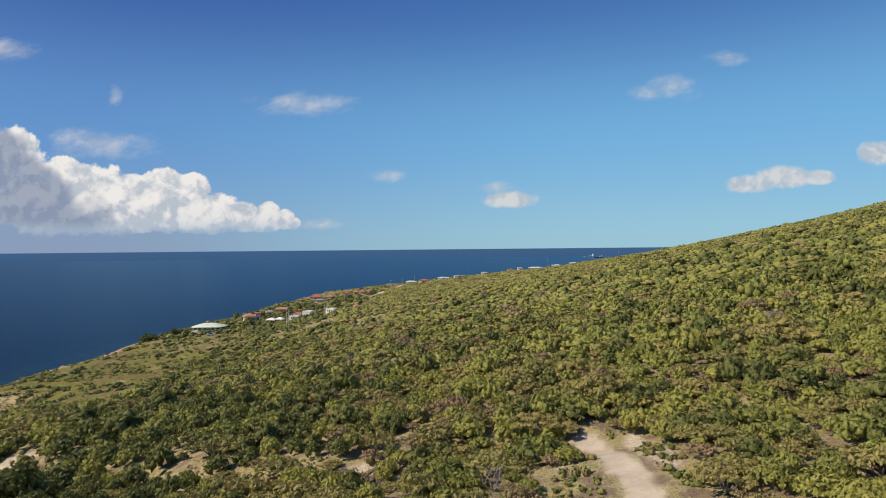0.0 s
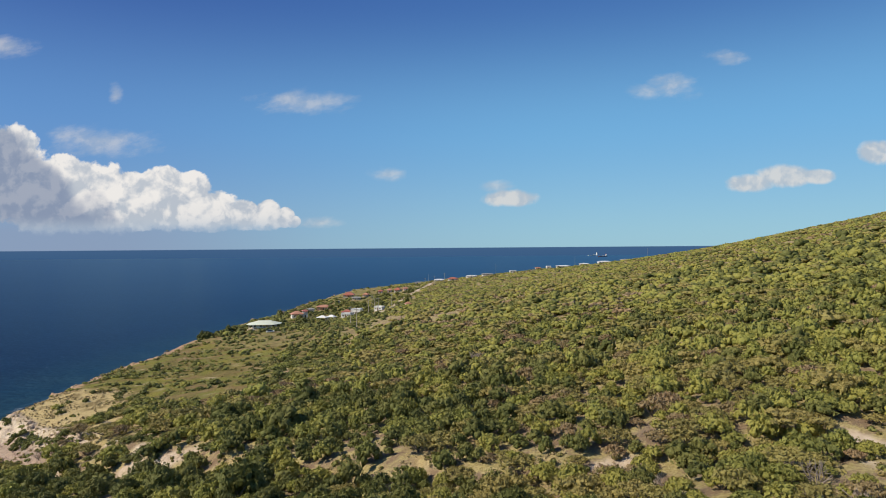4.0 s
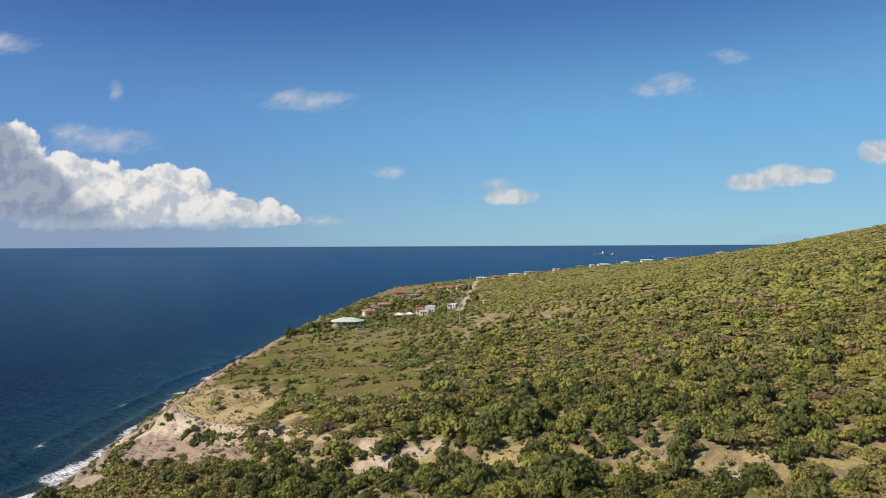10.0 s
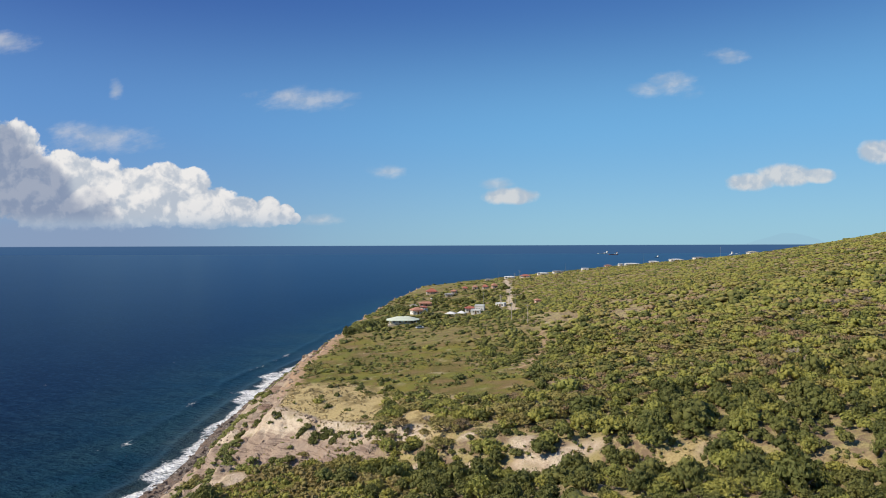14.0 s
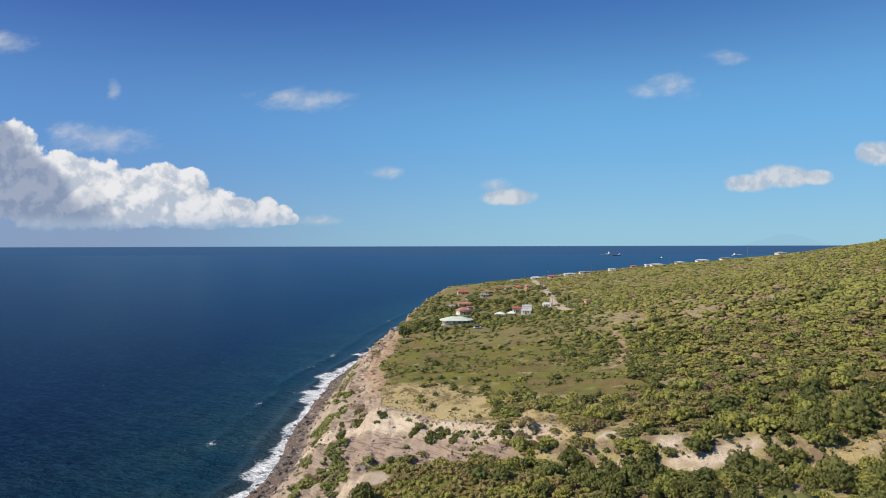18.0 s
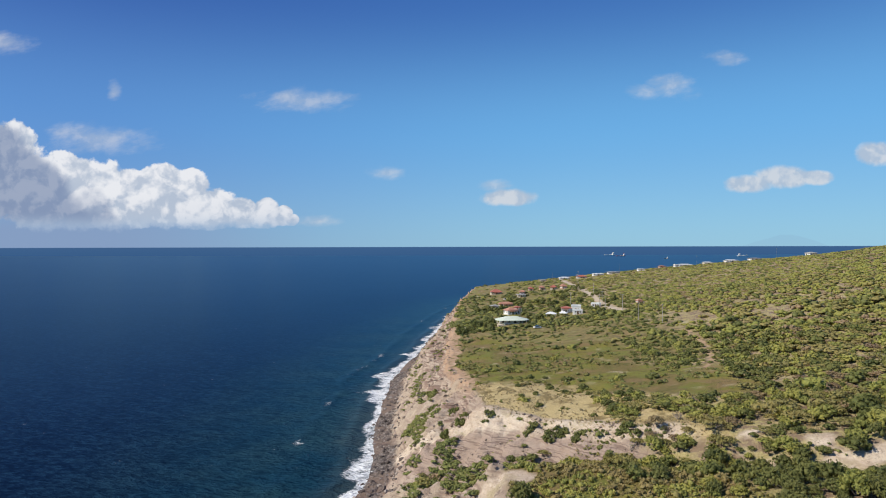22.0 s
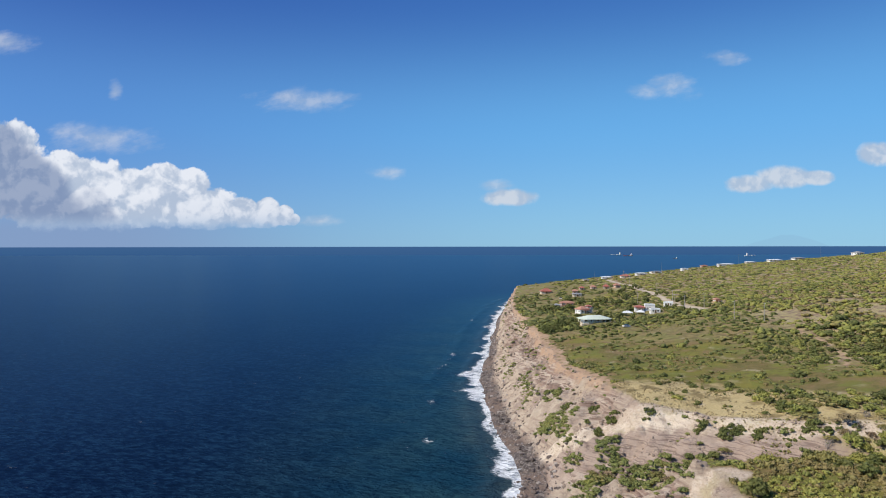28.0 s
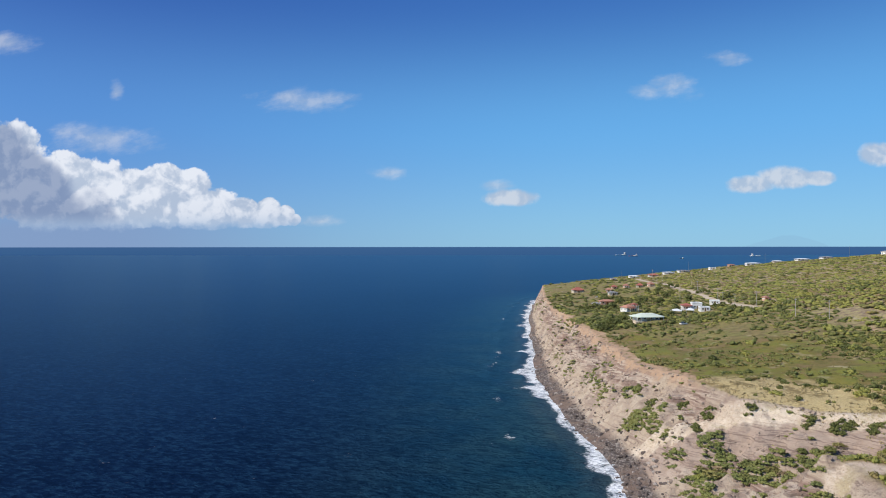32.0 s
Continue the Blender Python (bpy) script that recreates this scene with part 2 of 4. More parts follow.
# green mats on the cliff and in the ravine's mouth, then dark shrubs on its banks
MATS = [(-184, 274, 3, 9), (-185, 255, 3, 8), (-187, 303, 2, 6), (-171, 396, 5, 14), (-166, 380, 4, 10), (-184, 210, 2.5, 5), (-181, 203, 3, 6), (-172.6, 176, 3, 4), (-182, 178, 2, 3),
        (-173, 169, 4.5, 4), (-178, 165, 5, 4), (-164, 157, 5, 4.5), (-154.5, 156, 4, 3), (-150, 142, 8, 3.5), (-179, 229, 2.5, 3), (-187, 322, 2, 6), (-185, 341, 2.5, 7), (-168, 160, 5, 4), (-140, 146, 7, 3)]
DARK_SHRUBS = [(-167, 190, 2, 2.5), (-143.5, 162, 2.6, 2), (-138.5, 157, 2, 1.5), (-170, 204, 1.5, 2), (-176, 214, 1.5, 2), (-160, 178, 1.5, 1.5), (-172.7, 186, 1.2, 2), (-128, 153, 2.5, 1.6), (-150, 167, 1.4, 1.2)]


SHRUBBY = [(13, 54, 3.2, 8), (21, 58, 2.5, 9)]            # low growth on both sides of the dirt road


def discs(items, x, y):
    m = np.zeros(np.shape(x))
    for bx, by, rx, ry in items:
        m = np.maximum(m, 1.35 - np.hypot((x - bx) / rx, (y - by) / ry))
    return step(0.15, 0.55, m + 0.9 * (fbm(x / 4, y / 4, 3, 41) - 0.5))


def bare(x, y):
    m = np.maximum(discs(BARE, x, y), discs(CHALK, x, y))
    m = np.maximum(m, step(.74, .79, fbm(x / 8, y / 8, 3, 43)) * step(120, 150, y))
    m = np.maximum(m, step(.66, .71, fbm(x / 18, y / 6, 3, 44)) * step(222, 240, y) * (1 - step(300, 330, y)))
    for line, half in ((ROAD, 2.2), (TRACK, 0.4), (LANE, 2.2)):
        m = np.maximum(m, 1 - step(half, half + 1.6, off_line(x, y, line)))
    return m


def straw(x, y):
    """Dry grass between the ravine's crest and the scrub."""
    s, _ = ravine(x, y)
    n = 16 * (fbm(x / 10, y / 10, 3, 52) - 0.5)
    return step(-30, -24, s + n) * (1 - step(1, 4, s)) * (1 - step(-118, -104, x + n))


def heath(x, y):
    """Low brown-green scrub on the open shelf above the cliff."""
    s, _ = ravine(x, y)
    n = 22 * (fbm(x / 20, y / 20, 3, 51) - 0.5)
    return (1 - step(-30, -24, s + 0.5 * n)) * (1 - step(-6, 6, x + n - np.interp(y, [205, 222, 245], [-84, -97, -100]))) * (1 - step(0, 22, y + n - np.interp(x, [-150, -125, -105], [312, 268, 262]))) * step(150, 170, y)


def mound(x, y):
    """The low scrub on the near side of the ravine's mouth."""
    s, d = ravine(x, y)
    n = 14 * (fbm(x / 12, y / 12, 3, 53) - 0.5)
    return step(0, 5, s - 1.9 * d - 8) * (1 - step(-125, -110, x + n)) * (1 - step(150, 160, y))


def bank(x, y):
    s, d = ravine(x, y)
    wb = 1.9 * d + 2
    end = wb * (0.55 + 0.45 * step(-122, -134, x))
    return step(-2.5, 0, s) * (1 - step(end, end + 3, s)) * step(-112, -119, x + 8 * (fbm(x / 6, y / 6, 3, 54) - 0.5))


def hollow(x, y):
    """The floor of the ravine's mouth, thick with bushes."""
    s, d = ravine(x, y)
    return step(-1, 2, s - 1.9 * d - 1) * (1 - step(5, 8, s - 1.9 * d - 1)) * (1 - step(-112, -104, x)) * step(.36, .46, coast(x, y))


def woods(x, y):
    """How densely trees stand, 0 to 1."""
    n = fbm(x / 14, y / 14, 3, 61)
    d = np.ones(np.shape(x))
    h, s = heath(x, y), straw(x, y)
    d = d * (1 - h * (0.96 - 0.6 * step(0.55, 0.64, fbm(x / 9, y / 9, 3, 62)) * step(215, 232, y))) * (1 - 0.95 * s * (1 - step(-135, -122, x) * step(0.46, 0.52, n))) * (1 - 0.93 * mound(x, y))
    clump = step(0.39, 0.51, n)
    mid = step(208, 226, y) * (1 - step(318, 340, y + 0.2 * (x + 120))) * (1 - step(-10, 14, x - np.interp(y, [225, 242, 258, 330], [-88, -80, -22, 0])))
    d = d * (1 - mid * (1 - clump) * 0.92)
    town = step(352, 372, y) * (1 - step(-80, -30, x))
    d = d * (1 - 0.7 * town * (1 - step(0.42, 0.52, n)))
    d = d * (1 - 0.97 * bank(x, y) * np.maximum(step(.5, .44, n), 1 - step(-132, -122, x))) * (1 - bare(x, y))
    cape = step(560, 600, y) * (1 - step(-120, -70, x))
    d = d * (1 - 0.93 * cape)
    d = d * (1 - discs(SHRUBBY, x, y))
    d = np.maximum(d, 0.9 * discs([(-159, 338, 7, 9), (-151, 352, 9, 6), (-118, 345, 10, 4), (-146, 340, 6, 3)], x, y))
    return np.maximum(d * step(1.02, 1.1, coast(x, y)), 0.8 * hollow(x, y))


# ------------------------------------------------------------------ materials
def material(name, rough=0.85, spec=0.3):
    m = bpy.data.materials.new(name)
    m.use_nodes = True
    n = Nodes(m.node_tree)
    b = n.add("ShaderNodeBsdfPrincipled", {"Roughness": rough, "Specular IOR Level": spec})
    n.link(b.outputs[0], n.add("ShaderNodeOutputMaterial").inputs[0])
    n.bsdf, n.at = b, n.add("ShaderNodeNewGeometry").outputs["Position"]
    n.m = m
    return n


def bump(n, height_socket, strength, distance):
    b = n.add("ShaderNodeBump", {"Strength": strength, "Distance": distance, "Height": height_socket})
    n.link(b.outputs[0], n.bsdf.inputs["Normal"])


def attr(n, name):
    a = n.add("ShaderNodeAttribute")
    a.attribute_name = name
    return a.outputs["Fac"]


def plain(name, tone, rough=0.8, vary=0.12, scale=3.0, metal=0.0):
    n = material(name, rough)
    dark = tuple(c * (1 - 2 * vary) for c in tone)
    big, fine = n.noise(n.at, scale * 0.15, 4.0), n.noise(n.at, scale * 6, 3.0)
    f = n.ramp(n.math("ADD", n.math("MULTIPLY", big, 0.65), n.math("MULTIPLY", fine, 0.35)), 0.3, 0.65)
    n.link(n.mix(f, dark, tone), n.bsdf.inputs["Base Color"])
    n.bsdf.inputs["Metallic"].default_value = metal
    bump(n, fine, 0.25, 0.02)
    return n.m


def leaf_material(name, tones, grain=0.4, ragged=False):
    """Foliage: one tone to a tree, drifting over the slope, with finer differences from leaf to leaf; paler tufts and
    darker gaps are light and shade put into the colour.
    """
    n = material(name, 0.65, 0.2)
    own = n.math("FRACT", n.math("ADD", attr(n, "tint"), n.add("ShaderNodeObjectInfo").outputs["Random"]))
    wide = n.noise(n.at, 0.03, 3.0)
    leaf = n.add("ShaderNodeNewGeometry").outputs["Random Per Island"]
    c = n.mix(n.ramp(own, 0.0, 1.0), tones[0], tones[1])
    c = n.mix(n.ramp(n.math("ADD", wide, n.math("MULTIPLY", n.math("SUBTRACT", n.math("FRACT", n.math("MULTIPLY", own, 7.3)), 0.5), 0.4)), 0.40, 0.64, 0.0, 0.85), c, tones[2])
    c = n.mix(n.math("MULTIPLY", n.math("POWER", leaf, 2.0), grain), c, tones[3])
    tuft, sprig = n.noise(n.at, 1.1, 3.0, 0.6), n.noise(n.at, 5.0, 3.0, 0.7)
    # sunlit tufts and shaded gaps painted in, on the bump's own noise
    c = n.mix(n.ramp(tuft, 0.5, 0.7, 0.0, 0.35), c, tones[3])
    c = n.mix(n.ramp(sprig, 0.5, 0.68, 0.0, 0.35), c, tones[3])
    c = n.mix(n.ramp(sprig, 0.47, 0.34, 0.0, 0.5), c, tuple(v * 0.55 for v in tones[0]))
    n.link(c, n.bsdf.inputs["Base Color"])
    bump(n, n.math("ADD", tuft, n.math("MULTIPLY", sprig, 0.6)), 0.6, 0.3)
    thin = n.add("ShaderNodeBsdfTranslucent", {"Color": n.mix(0.5, c, tones[1])})
    both = n.add("ShaderNodeMixShader", {0: 0.2, 1: n.bsdf.outputs[0], 2: thin.outputs[0]})
    out = [x for x in n.t.nodes if x.type == "OUTPUT_MATERIAL"][0]
    if ragged:                                   # gaps between the leaflets of a spray
        gaps = n.math("GREATER_THAN", n.noise(n.at, 5.5, 2.0, 0.6), 0.55)
        both = n.add("ShaderNodeMixShader", {0: gaps, 1: both.outputs[0], 2: n.add("ShaderNodeBsdfTransparent").outputs[0]})
    n.link(both.outputs[0], out.inputs[0])
    return n.m


TONES = {
    "round": [(0.184, 0.200, 0.054), (0.276, 0.287, 0.071), (0.336, 0.315, 0.078), (0.385, 0.370, 0.110)],
    "dark": [(0.088, 0.103, 0.033), (0.144, 0.161, 0.046), (0.174, 0.175, 0.054), (0.232, 0.237, 0.079)],
    "acacia": [(0.205, 0.186, 0.067), (0.301, 0.271, 0.086), (0.316, 0.258, 0.092), (0.397, 0.347, 0.132)],
    "russet": [(0.230, 0.159, 0.099), (0.345, 0.239, 0.132), (0.276, 0.216, 0.099), (0.437, 0.345, 0.207)],
    "scrub": [(0.190, 0.172, 0.067), (0.287, 0.253, 0.086), (0.293, 0.218, 0.092), (0.356, 0.301, 0.121)],
    "mat": [(0.121, 0.144, 0.053), (0.218, 0.244, 0.074), (0.259, 0.253, 0.081), (0.345, 0.345, 0.115)],
}
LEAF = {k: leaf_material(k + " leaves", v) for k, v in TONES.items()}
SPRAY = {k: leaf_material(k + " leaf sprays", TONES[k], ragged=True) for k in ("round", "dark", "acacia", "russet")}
BARK = plain("grey bark", (.22, .19, .16), 0.9, 0.25, 2.0)
TWIG = plain("bare grey twigs", (.32, .27, .23), 0.9, 0.2, 2.0)


def ground_material():
    n = material("dry ground", 0.95, 0.15)
    geo = n.add("ShaderNodeNewGeometry")
    xyz = n.add("ShaderNodeSeparateXYZ", {0: n.at})
    up = n.add("ShaderNodeSeparateXYZ", {0: geo.outputs["True Normal"]}).outputs[2]
    big, mid, fine = n.noise(n.at, 0.045, 5.0), n.noise(n.at, 0.35, 5.0), n.noise(n.at, 2.6, 4.0, 0.65)
    soil = n.mix(n.ramp(mid, 0.35, 0.65), (.23, .165, .11), (.32, .245, .165))
    grass = n.mix(n.ramp(fine, 0.35, 0.62), (.30, .25, .105), (.42, .355, .175))
    c = n.mix(n.ramp(n.math("ADD", mid, n.math("MULTIPLY", fine, 0.4)), 0.6, 0.8), soil, grass)
    scrub = n.mix(n.ramp(mid, 0.38, 0.6), (.142, .126, .041), (.195, .150, .057))
    scrub = n.mix(n.ramp(big, 0.48, 0.62), scrub, (.20, .18, .042))
    scrub = n.mix(n.ramp(fine, 0.55, 0.7), scrub, (.12, .115, .035))
    turf = n.noise(n.at, 0.10, 4.0, 0.6)
    scrub = n.mix(n.ramp(turf, 0.52, 0.60, 0.0, 0.75), scrub, n.mix(fine, (.13, .145, .032), (.20, .21, .05)))
    scrub = n.mix(n.ramp(turf, 0.46, 0.38, 0.0, 0.75), scrub, n.mix(fine, (.19, .125, .06), (.26, .185, .09)))
    c = n.mix(attr(n, "heath"), c, scrub)
    c = n.mix(n.math("MULTIPLY", attr(n, "sward"), n.ramp(mid, 0.35, 0.55)), c, n.mix(fine, (.15, .155, .03), (.22, .215, .05)))
    straw_tone = n.mix(n.ramp(fine, 0.35, 0.65), (.42, .32, .145), (.56, .45, .235))
    straw_tone = n.mix(n.ramp(n.noise(n.at, 0.14, 5.0, 0.65), 0.5, 0.62), straw_tone, (.25, .19, .085))
    c = n.mix(attr(n, "straw"), c, straw_tone)
    # rock: pale talus with runnels, under crumbling beds of pinkish tuff and ash
    run = n.add("ShaderNodeMapping", {"Vector": n.at, "Scale": (.16, .34, .2)}).outputs[0]
    streak = n.noise(run, 1.0, 5.0, 0.62)
    blot = n.noise(n.at, 0.09, 6.0, 0.68)
    rock = n.mix(n.ramp(streak, 0.38, 0.62), (.36, .28, .21), (.46, .375, .285))
    rock = n.mix(n.ramp(big, 0.44, 0.58), rock, n.mix(mid, (.39, .305, .215), (.46, .37, .28)))
    rock = n.mix(n.ramp(blot, 0.5, 0.62, 0.0, 0.75), rock, (.29, .22, .18))
    rock = n.mix(n.ramp(blot, 0.46, 0.36, 0.0, 0.7), rock, (.45, .37, .285))
    level = n.add("ShaderNodeCombineXYZ", {0: n.math("MULTIPLY", xyz.outputs[0], .025), 1: n.math("MULTIPLY", xyz.outputs[1], .025), 2: n.math("MULTIPLY_ADD", mid, 0.35, n.math("MULTIPLY", xyz.outputs[2], .62))}).outputs[0]
    beds = n.noise(level, 1.0, 4.0, 0.7)
    strata = n.mix(n.ramp(beds, 0.42, 0.56), (.26, .175, .135), (.46, .37, .29))
    strata = n.mix(n.ramp(n.noise(level, 3.1, 2.0), 0.54, 0.60, 0.0, 0.85), strata, (.155, .10, .08))
    rock = n.mix(n.math("MULTIPLY", attr(n, "scarp"), n.ramp(n.noise(n.at, 0.15, 5.0, 0.65), 0.25, 0.45, 0.25, 1.0)), rock, strata)
    seams = n.math("MULTIPLY", n.ramp(n.noise(level, 1.7, 4.0, 0.7), 0.50, 0.60), n.ramp(n.noise(n.at, 0.07, 4.0, 0.6), 0.42, 0.58, 0.1, 0.8))
    rock = n.mix(seams, rock, (.25, .175, .135))
    grit = n.noise(n.at, 0.9, 8.0, 0.78)
    patchy = n.ramp(n.noise(n.at, 0.12, 3.0), 0.42, 0.6, 0.1, 0.75)
    rock = n.mix(n.math("MULTIPLY", n.ramp(grit, 0.52, 0.60), patchy), rock, (.17, .12, .095))
    rock = n.mix(n.ramp(grit, 0.45, 0.36, 0.0, 0.35), rock, (.46, .38, .30))
    c = n.mix(attr(n, "rock"), c, rock)
    c = n.mix(n.math("MULTIPLY", attr(n, "rim"), n.ramp(mid, 0.3, 0.55)), c, n.mix(fine, (.36, .23, .145), (.48, .335, .225)))
    chalk = n.mix(n.ramp(blot, 0.4, 0.62), (.66, .555, .43), (.54, .43, .32))
    chalk = n.mix(n.ramp(fine, 0.56, 0.7), chalk, (.27, .205, .15))
    chalk = n.mix(n.ramp(n.noise(n.at, 0.12, 4.0, 0.6), 0.52, 0.64, 0.0, 0.6), chalk, (.36, .30, .16))
    chalk = n.mix(n.ramp(grit, 0.52, 0.60, 0.0, 0.5), chalk, (.27, .20, .15))
    chalk = n.mix(n.ramp(grit, 0.47, 0.39, 0.0, 0.6), chalk, (.60, .53, .435))
    chalk = n.mix(n.ramp(beds, 0.52, 0.40, 0.0, 0.4), chalk, (.42, .32, .25))
    c = n.mix(attr(n, "chalk"), c, chalk)
    c = n.mix(n.math("MULTIPLY", attr(n, "ledge"), n.ramp(mid, 0.3, 0.5, 0.35, 0.9)), c, n.mix(fine, (.33, .245, .19), (.44, .345, .275)))
    courses = n.ramp(n.noise(level, 4.5, 3.0, 0.65), 0.52, 0.59, 0.0, 0.8)
    c = n.mix(n.math("MULTIPLY", courses, attr(n, "ledge")), c, (.21, .15, .12))
    stones = n.add("ShaderNodeTexVoronoi", {"Vector": n.at, "Scale": 1.3})
    pebbles = n.mix(n.ramp(stones.outputs["Distance"], 0.1, 0.75), (.27, .23, .20), (.09, .075, .068))
    pebbles = n.mix(n.ramp(blot, 0.42, 0.6), pebbles, n.mix(grit, (.085, .06, .05), (.30, .22, .17)))
    c = n.mix(attr(n, "beach"), c, pebbles)
    sand = n.mix(n.ramp(n.math("ADD", mid, n.math("MULTIPLY", fine, 0.3)), 0.5, 0.85), (.43, .35, .265), (.54, .455, .355))
    c = n.mix(attr(n, "road"), c, sand)
    n.link(c, n.bsdf.inputs["Base Color"])
    bump(n, n.math("ADD", n.math("MULTIPLY", mid, 0.6), n.math("ADD", n.math("MULTIPLY", fine, 0.3), n.math("MULTIPLY_ADD", beds, attr(n, "scarp"), n.math("MULTIPLY", grit, 0.6)))), n.math("MULTIPLY_ADD", attr(n, "road"), -0.8, 1.0), 0.7)
    return n.m


def sea_material():
    n = material("deep blue sea", 0.3, 0.05)
    tide = attr(n, "shoal")
    turned = n.add("ShaderNodeMapping", {"Vector": n.at, "Rotation": (0, 0, radians(14))}).outputs[0]
    sx = n.add("ShaderNodeMapping", {"Vector": turned, "Scale": (0.48, 1.0, 1.0)}).outputs[0]
    swell, chop, ripple = n.noise(sx, 0.045, 3.0), n.noise(sx, 0.7, 4.0, 0.6), n.noise(sx, 1.9, 3.0, 0.65)
    drift = n.noise(n.at, 0.006, 4.0)
    deep = n.mix(n.ramp(drift, 0.35, 0.65), (.0023, .0082, .026), (.0040, .0132, .037))
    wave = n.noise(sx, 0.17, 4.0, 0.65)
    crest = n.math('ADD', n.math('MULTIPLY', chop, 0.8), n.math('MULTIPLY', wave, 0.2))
    # light on the waves put into the colour: paler crests, darker troughs
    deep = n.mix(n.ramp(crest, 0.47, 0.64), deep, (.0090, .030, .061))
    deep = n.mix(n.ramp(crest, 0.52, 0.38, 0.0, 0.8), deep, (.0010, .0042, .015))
    teal = n.mix(n.ramp(n.noise(n.at, 0.03, 4.0), 0.35, 0.65), (.0085, .040, .062), (.018, .054, .066))
    # shaded troughs painted into the shallow water too
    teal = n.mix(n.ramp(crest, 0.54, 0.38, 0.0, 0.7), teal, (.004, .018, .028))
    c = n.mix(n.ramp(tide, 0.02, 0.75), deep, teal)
    silt = n.ramp(n.math("ADD", tide, n.math("MULTIPLY", n.math("SUBTRACT", n.noise(n.at, 0.05, 4.0), 0.5), 0.25)), 0.72, 0.98)
    c = n.mix(n.math("MULTIPLY", silt, 0.7), c, (.055, .075, .07))
    surf = attr(n, "surf")
    lace = n.math("ADD", n.math("MULTIPLY", n.noise(n.at, 0.16, 5.0, 0.65), 0.6), n.math("MULTIPLY", n.noise(n.at, 0.9, 4.0, 0.7), 0.4))
    white = n.ramp(n.math("ADD", surf, n.math("MULTIPLY", n.math("SUBTRACT", lace, 0.5), 3.0)), 0.4, 0.95)
    caps = n.math("MULTIPLY", n.ramp(n.noise(sx, 0.5, 2.0), 0.80, 0.82), 0.3)
    white = n.math("MAXIMUM", white, caps)
    c = n.mix(white, c, (.78, .80, .80))
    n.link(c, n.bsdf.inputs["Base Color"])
    n.bsdf.inputs["Specular IOR Level"].default_value = 0.0
    n.bsdf.inputs["Roughness"].default_value = 0.9
    gloss = n.add("ShaderNodeBsdfAnisotropic", {"Color": (.42, .75, .94, 1), "Roughness": 0.28})
    facing = n.add("ShaderNodeLayerWeight", {"Blend": 0.5}).outputs["Facing"]
    sheen = n.math("MULTIPLY_ADD", n.math("POWER", facing, 6.0), 0.40, 0.010)
    mixed = n.add("ShaderNodeMixShader", {0: n.math("MULTIPLY", sheen, n.math("SUBTRACT", 1.0, white)), 1: n.bsdf.outputs[0], 2: gloss.outputs[0]})
    out = [x for x in n.t.nodes if x.type == "OUTPUT_MATERIAL"][0]
    n.link(mixed.outputs[0], out.inputs[0])
    bump(n, n.math("ADD", n.math("MULTIPLY_ADD", wave, 2.0, n.math("MULTIPLY", swell, 2.2)), n.math("ADD", n.math("MULTIPLY", chop, 0.7), n.math("MULTIPLY", ripple, 0.25))), 1.0, 1.7)
    return n.m


WHITE = plain("white wall paint", (.80, .78, .74), 0.8, 0.06, 0.8)
CREAM = plain("cream wall paint", (.62, .54, .42), 0.85, 0.1, 0.8)
PEACH = plain("peach wall paint", (.60, .38, .27), 0.85, 0.1, 0.8)
RED_ROOF = plain("red roof sheets", (.44, .155, .11), 0.6, 0.18, 1.5)
RUST_ROOF = plain("faded red roof", (.50, .25, .17), 0.7, 0.2, 1.5)
GREEN_ROOF = plain("pale green roof sheets", (.66, .72, .58), 0.5, 0.1, 0.6)
WHITE_ROOF = plain("white roof sheets", (.72, .73, .72), 0.6, 0.08, 0.8)
GREY_ROOF = plain("grey roof sheets", (.36, .35, .33), 0.7, 0.15, 1.0)
FRAME = plain("white painted frame", (.75, .74, .70), 0.6, 0.05)
GLASS = plain("dark window glass", (.025, .032, .04), 0.08, 0.1)
WOOD = plain("weathered wood", (.20, .14, .09), 0.85, 0.2)
POLE = plain("grey timber pole", (.46, .42, .36), 0.9, 0.15)
STEEL = plain("galvanised steel", (.45, .46, .47), 0.4, 0.1, 2.0, 0.8)
STONE = plain("dark boulders", (.155, .122, .105), 0.9, 0.3, 0.6)
PALE_STONE = plain("pale boulders", (.36, .31, .27), 0.9, 0.2, 0.6)
TUFF = plain("pale tuff stones", (.36, .28, .215), 0.95, 0.25, 0.8)
HULL_RED = plain("red ship hull", (.42, .07, .04), 0.6, 0.1, 0.1)
HULL_DARK = plain("dark ship hull", (.06, .07, .09), 0.6, 0.1, 0.1)
STRAW = plain("dry straw grass", (.46, .37, .20), 0.95, 0.2, 2.0)
POOL = plain("blue pool water", (.03, .22, .36), 0.1, 0.1)


# ------------------------------------------------------------------ meshes
def mesh_np(name, verts, tris, mat, smooth=False, slots=None, inner=None):
    verts, tris = np.asarray(verts, np.float32), np.asarray(tris, np.int32)
    me = bpy.data.meshes.new(name)
    me.vertices.add(len(verts))
    me.vertices.foreach_set("co", verts.ravel())
    k = tris.shape[1]
    me.loops.add(tris.size)
    me.loops.foreach_set("vertex_index", tris.ravel())
    me.polygons.add(len(tris))
    me.polygons.foreach_set("loop_start", np.arange(0, tris.size, k, dtype=np.int32))
    me.polygons.foreach_set("use_smooth", np.broadcast_to(np.asarray(smooth, bool), len(tris)).copy())
    me.update(calc_edges=True)
    me.materials.append(mat)
    if slots is not None:
        me.materials.append(inner)
        me.polygons.foreach_set("material_index", np.asarray(slots, np.int32))
    return me


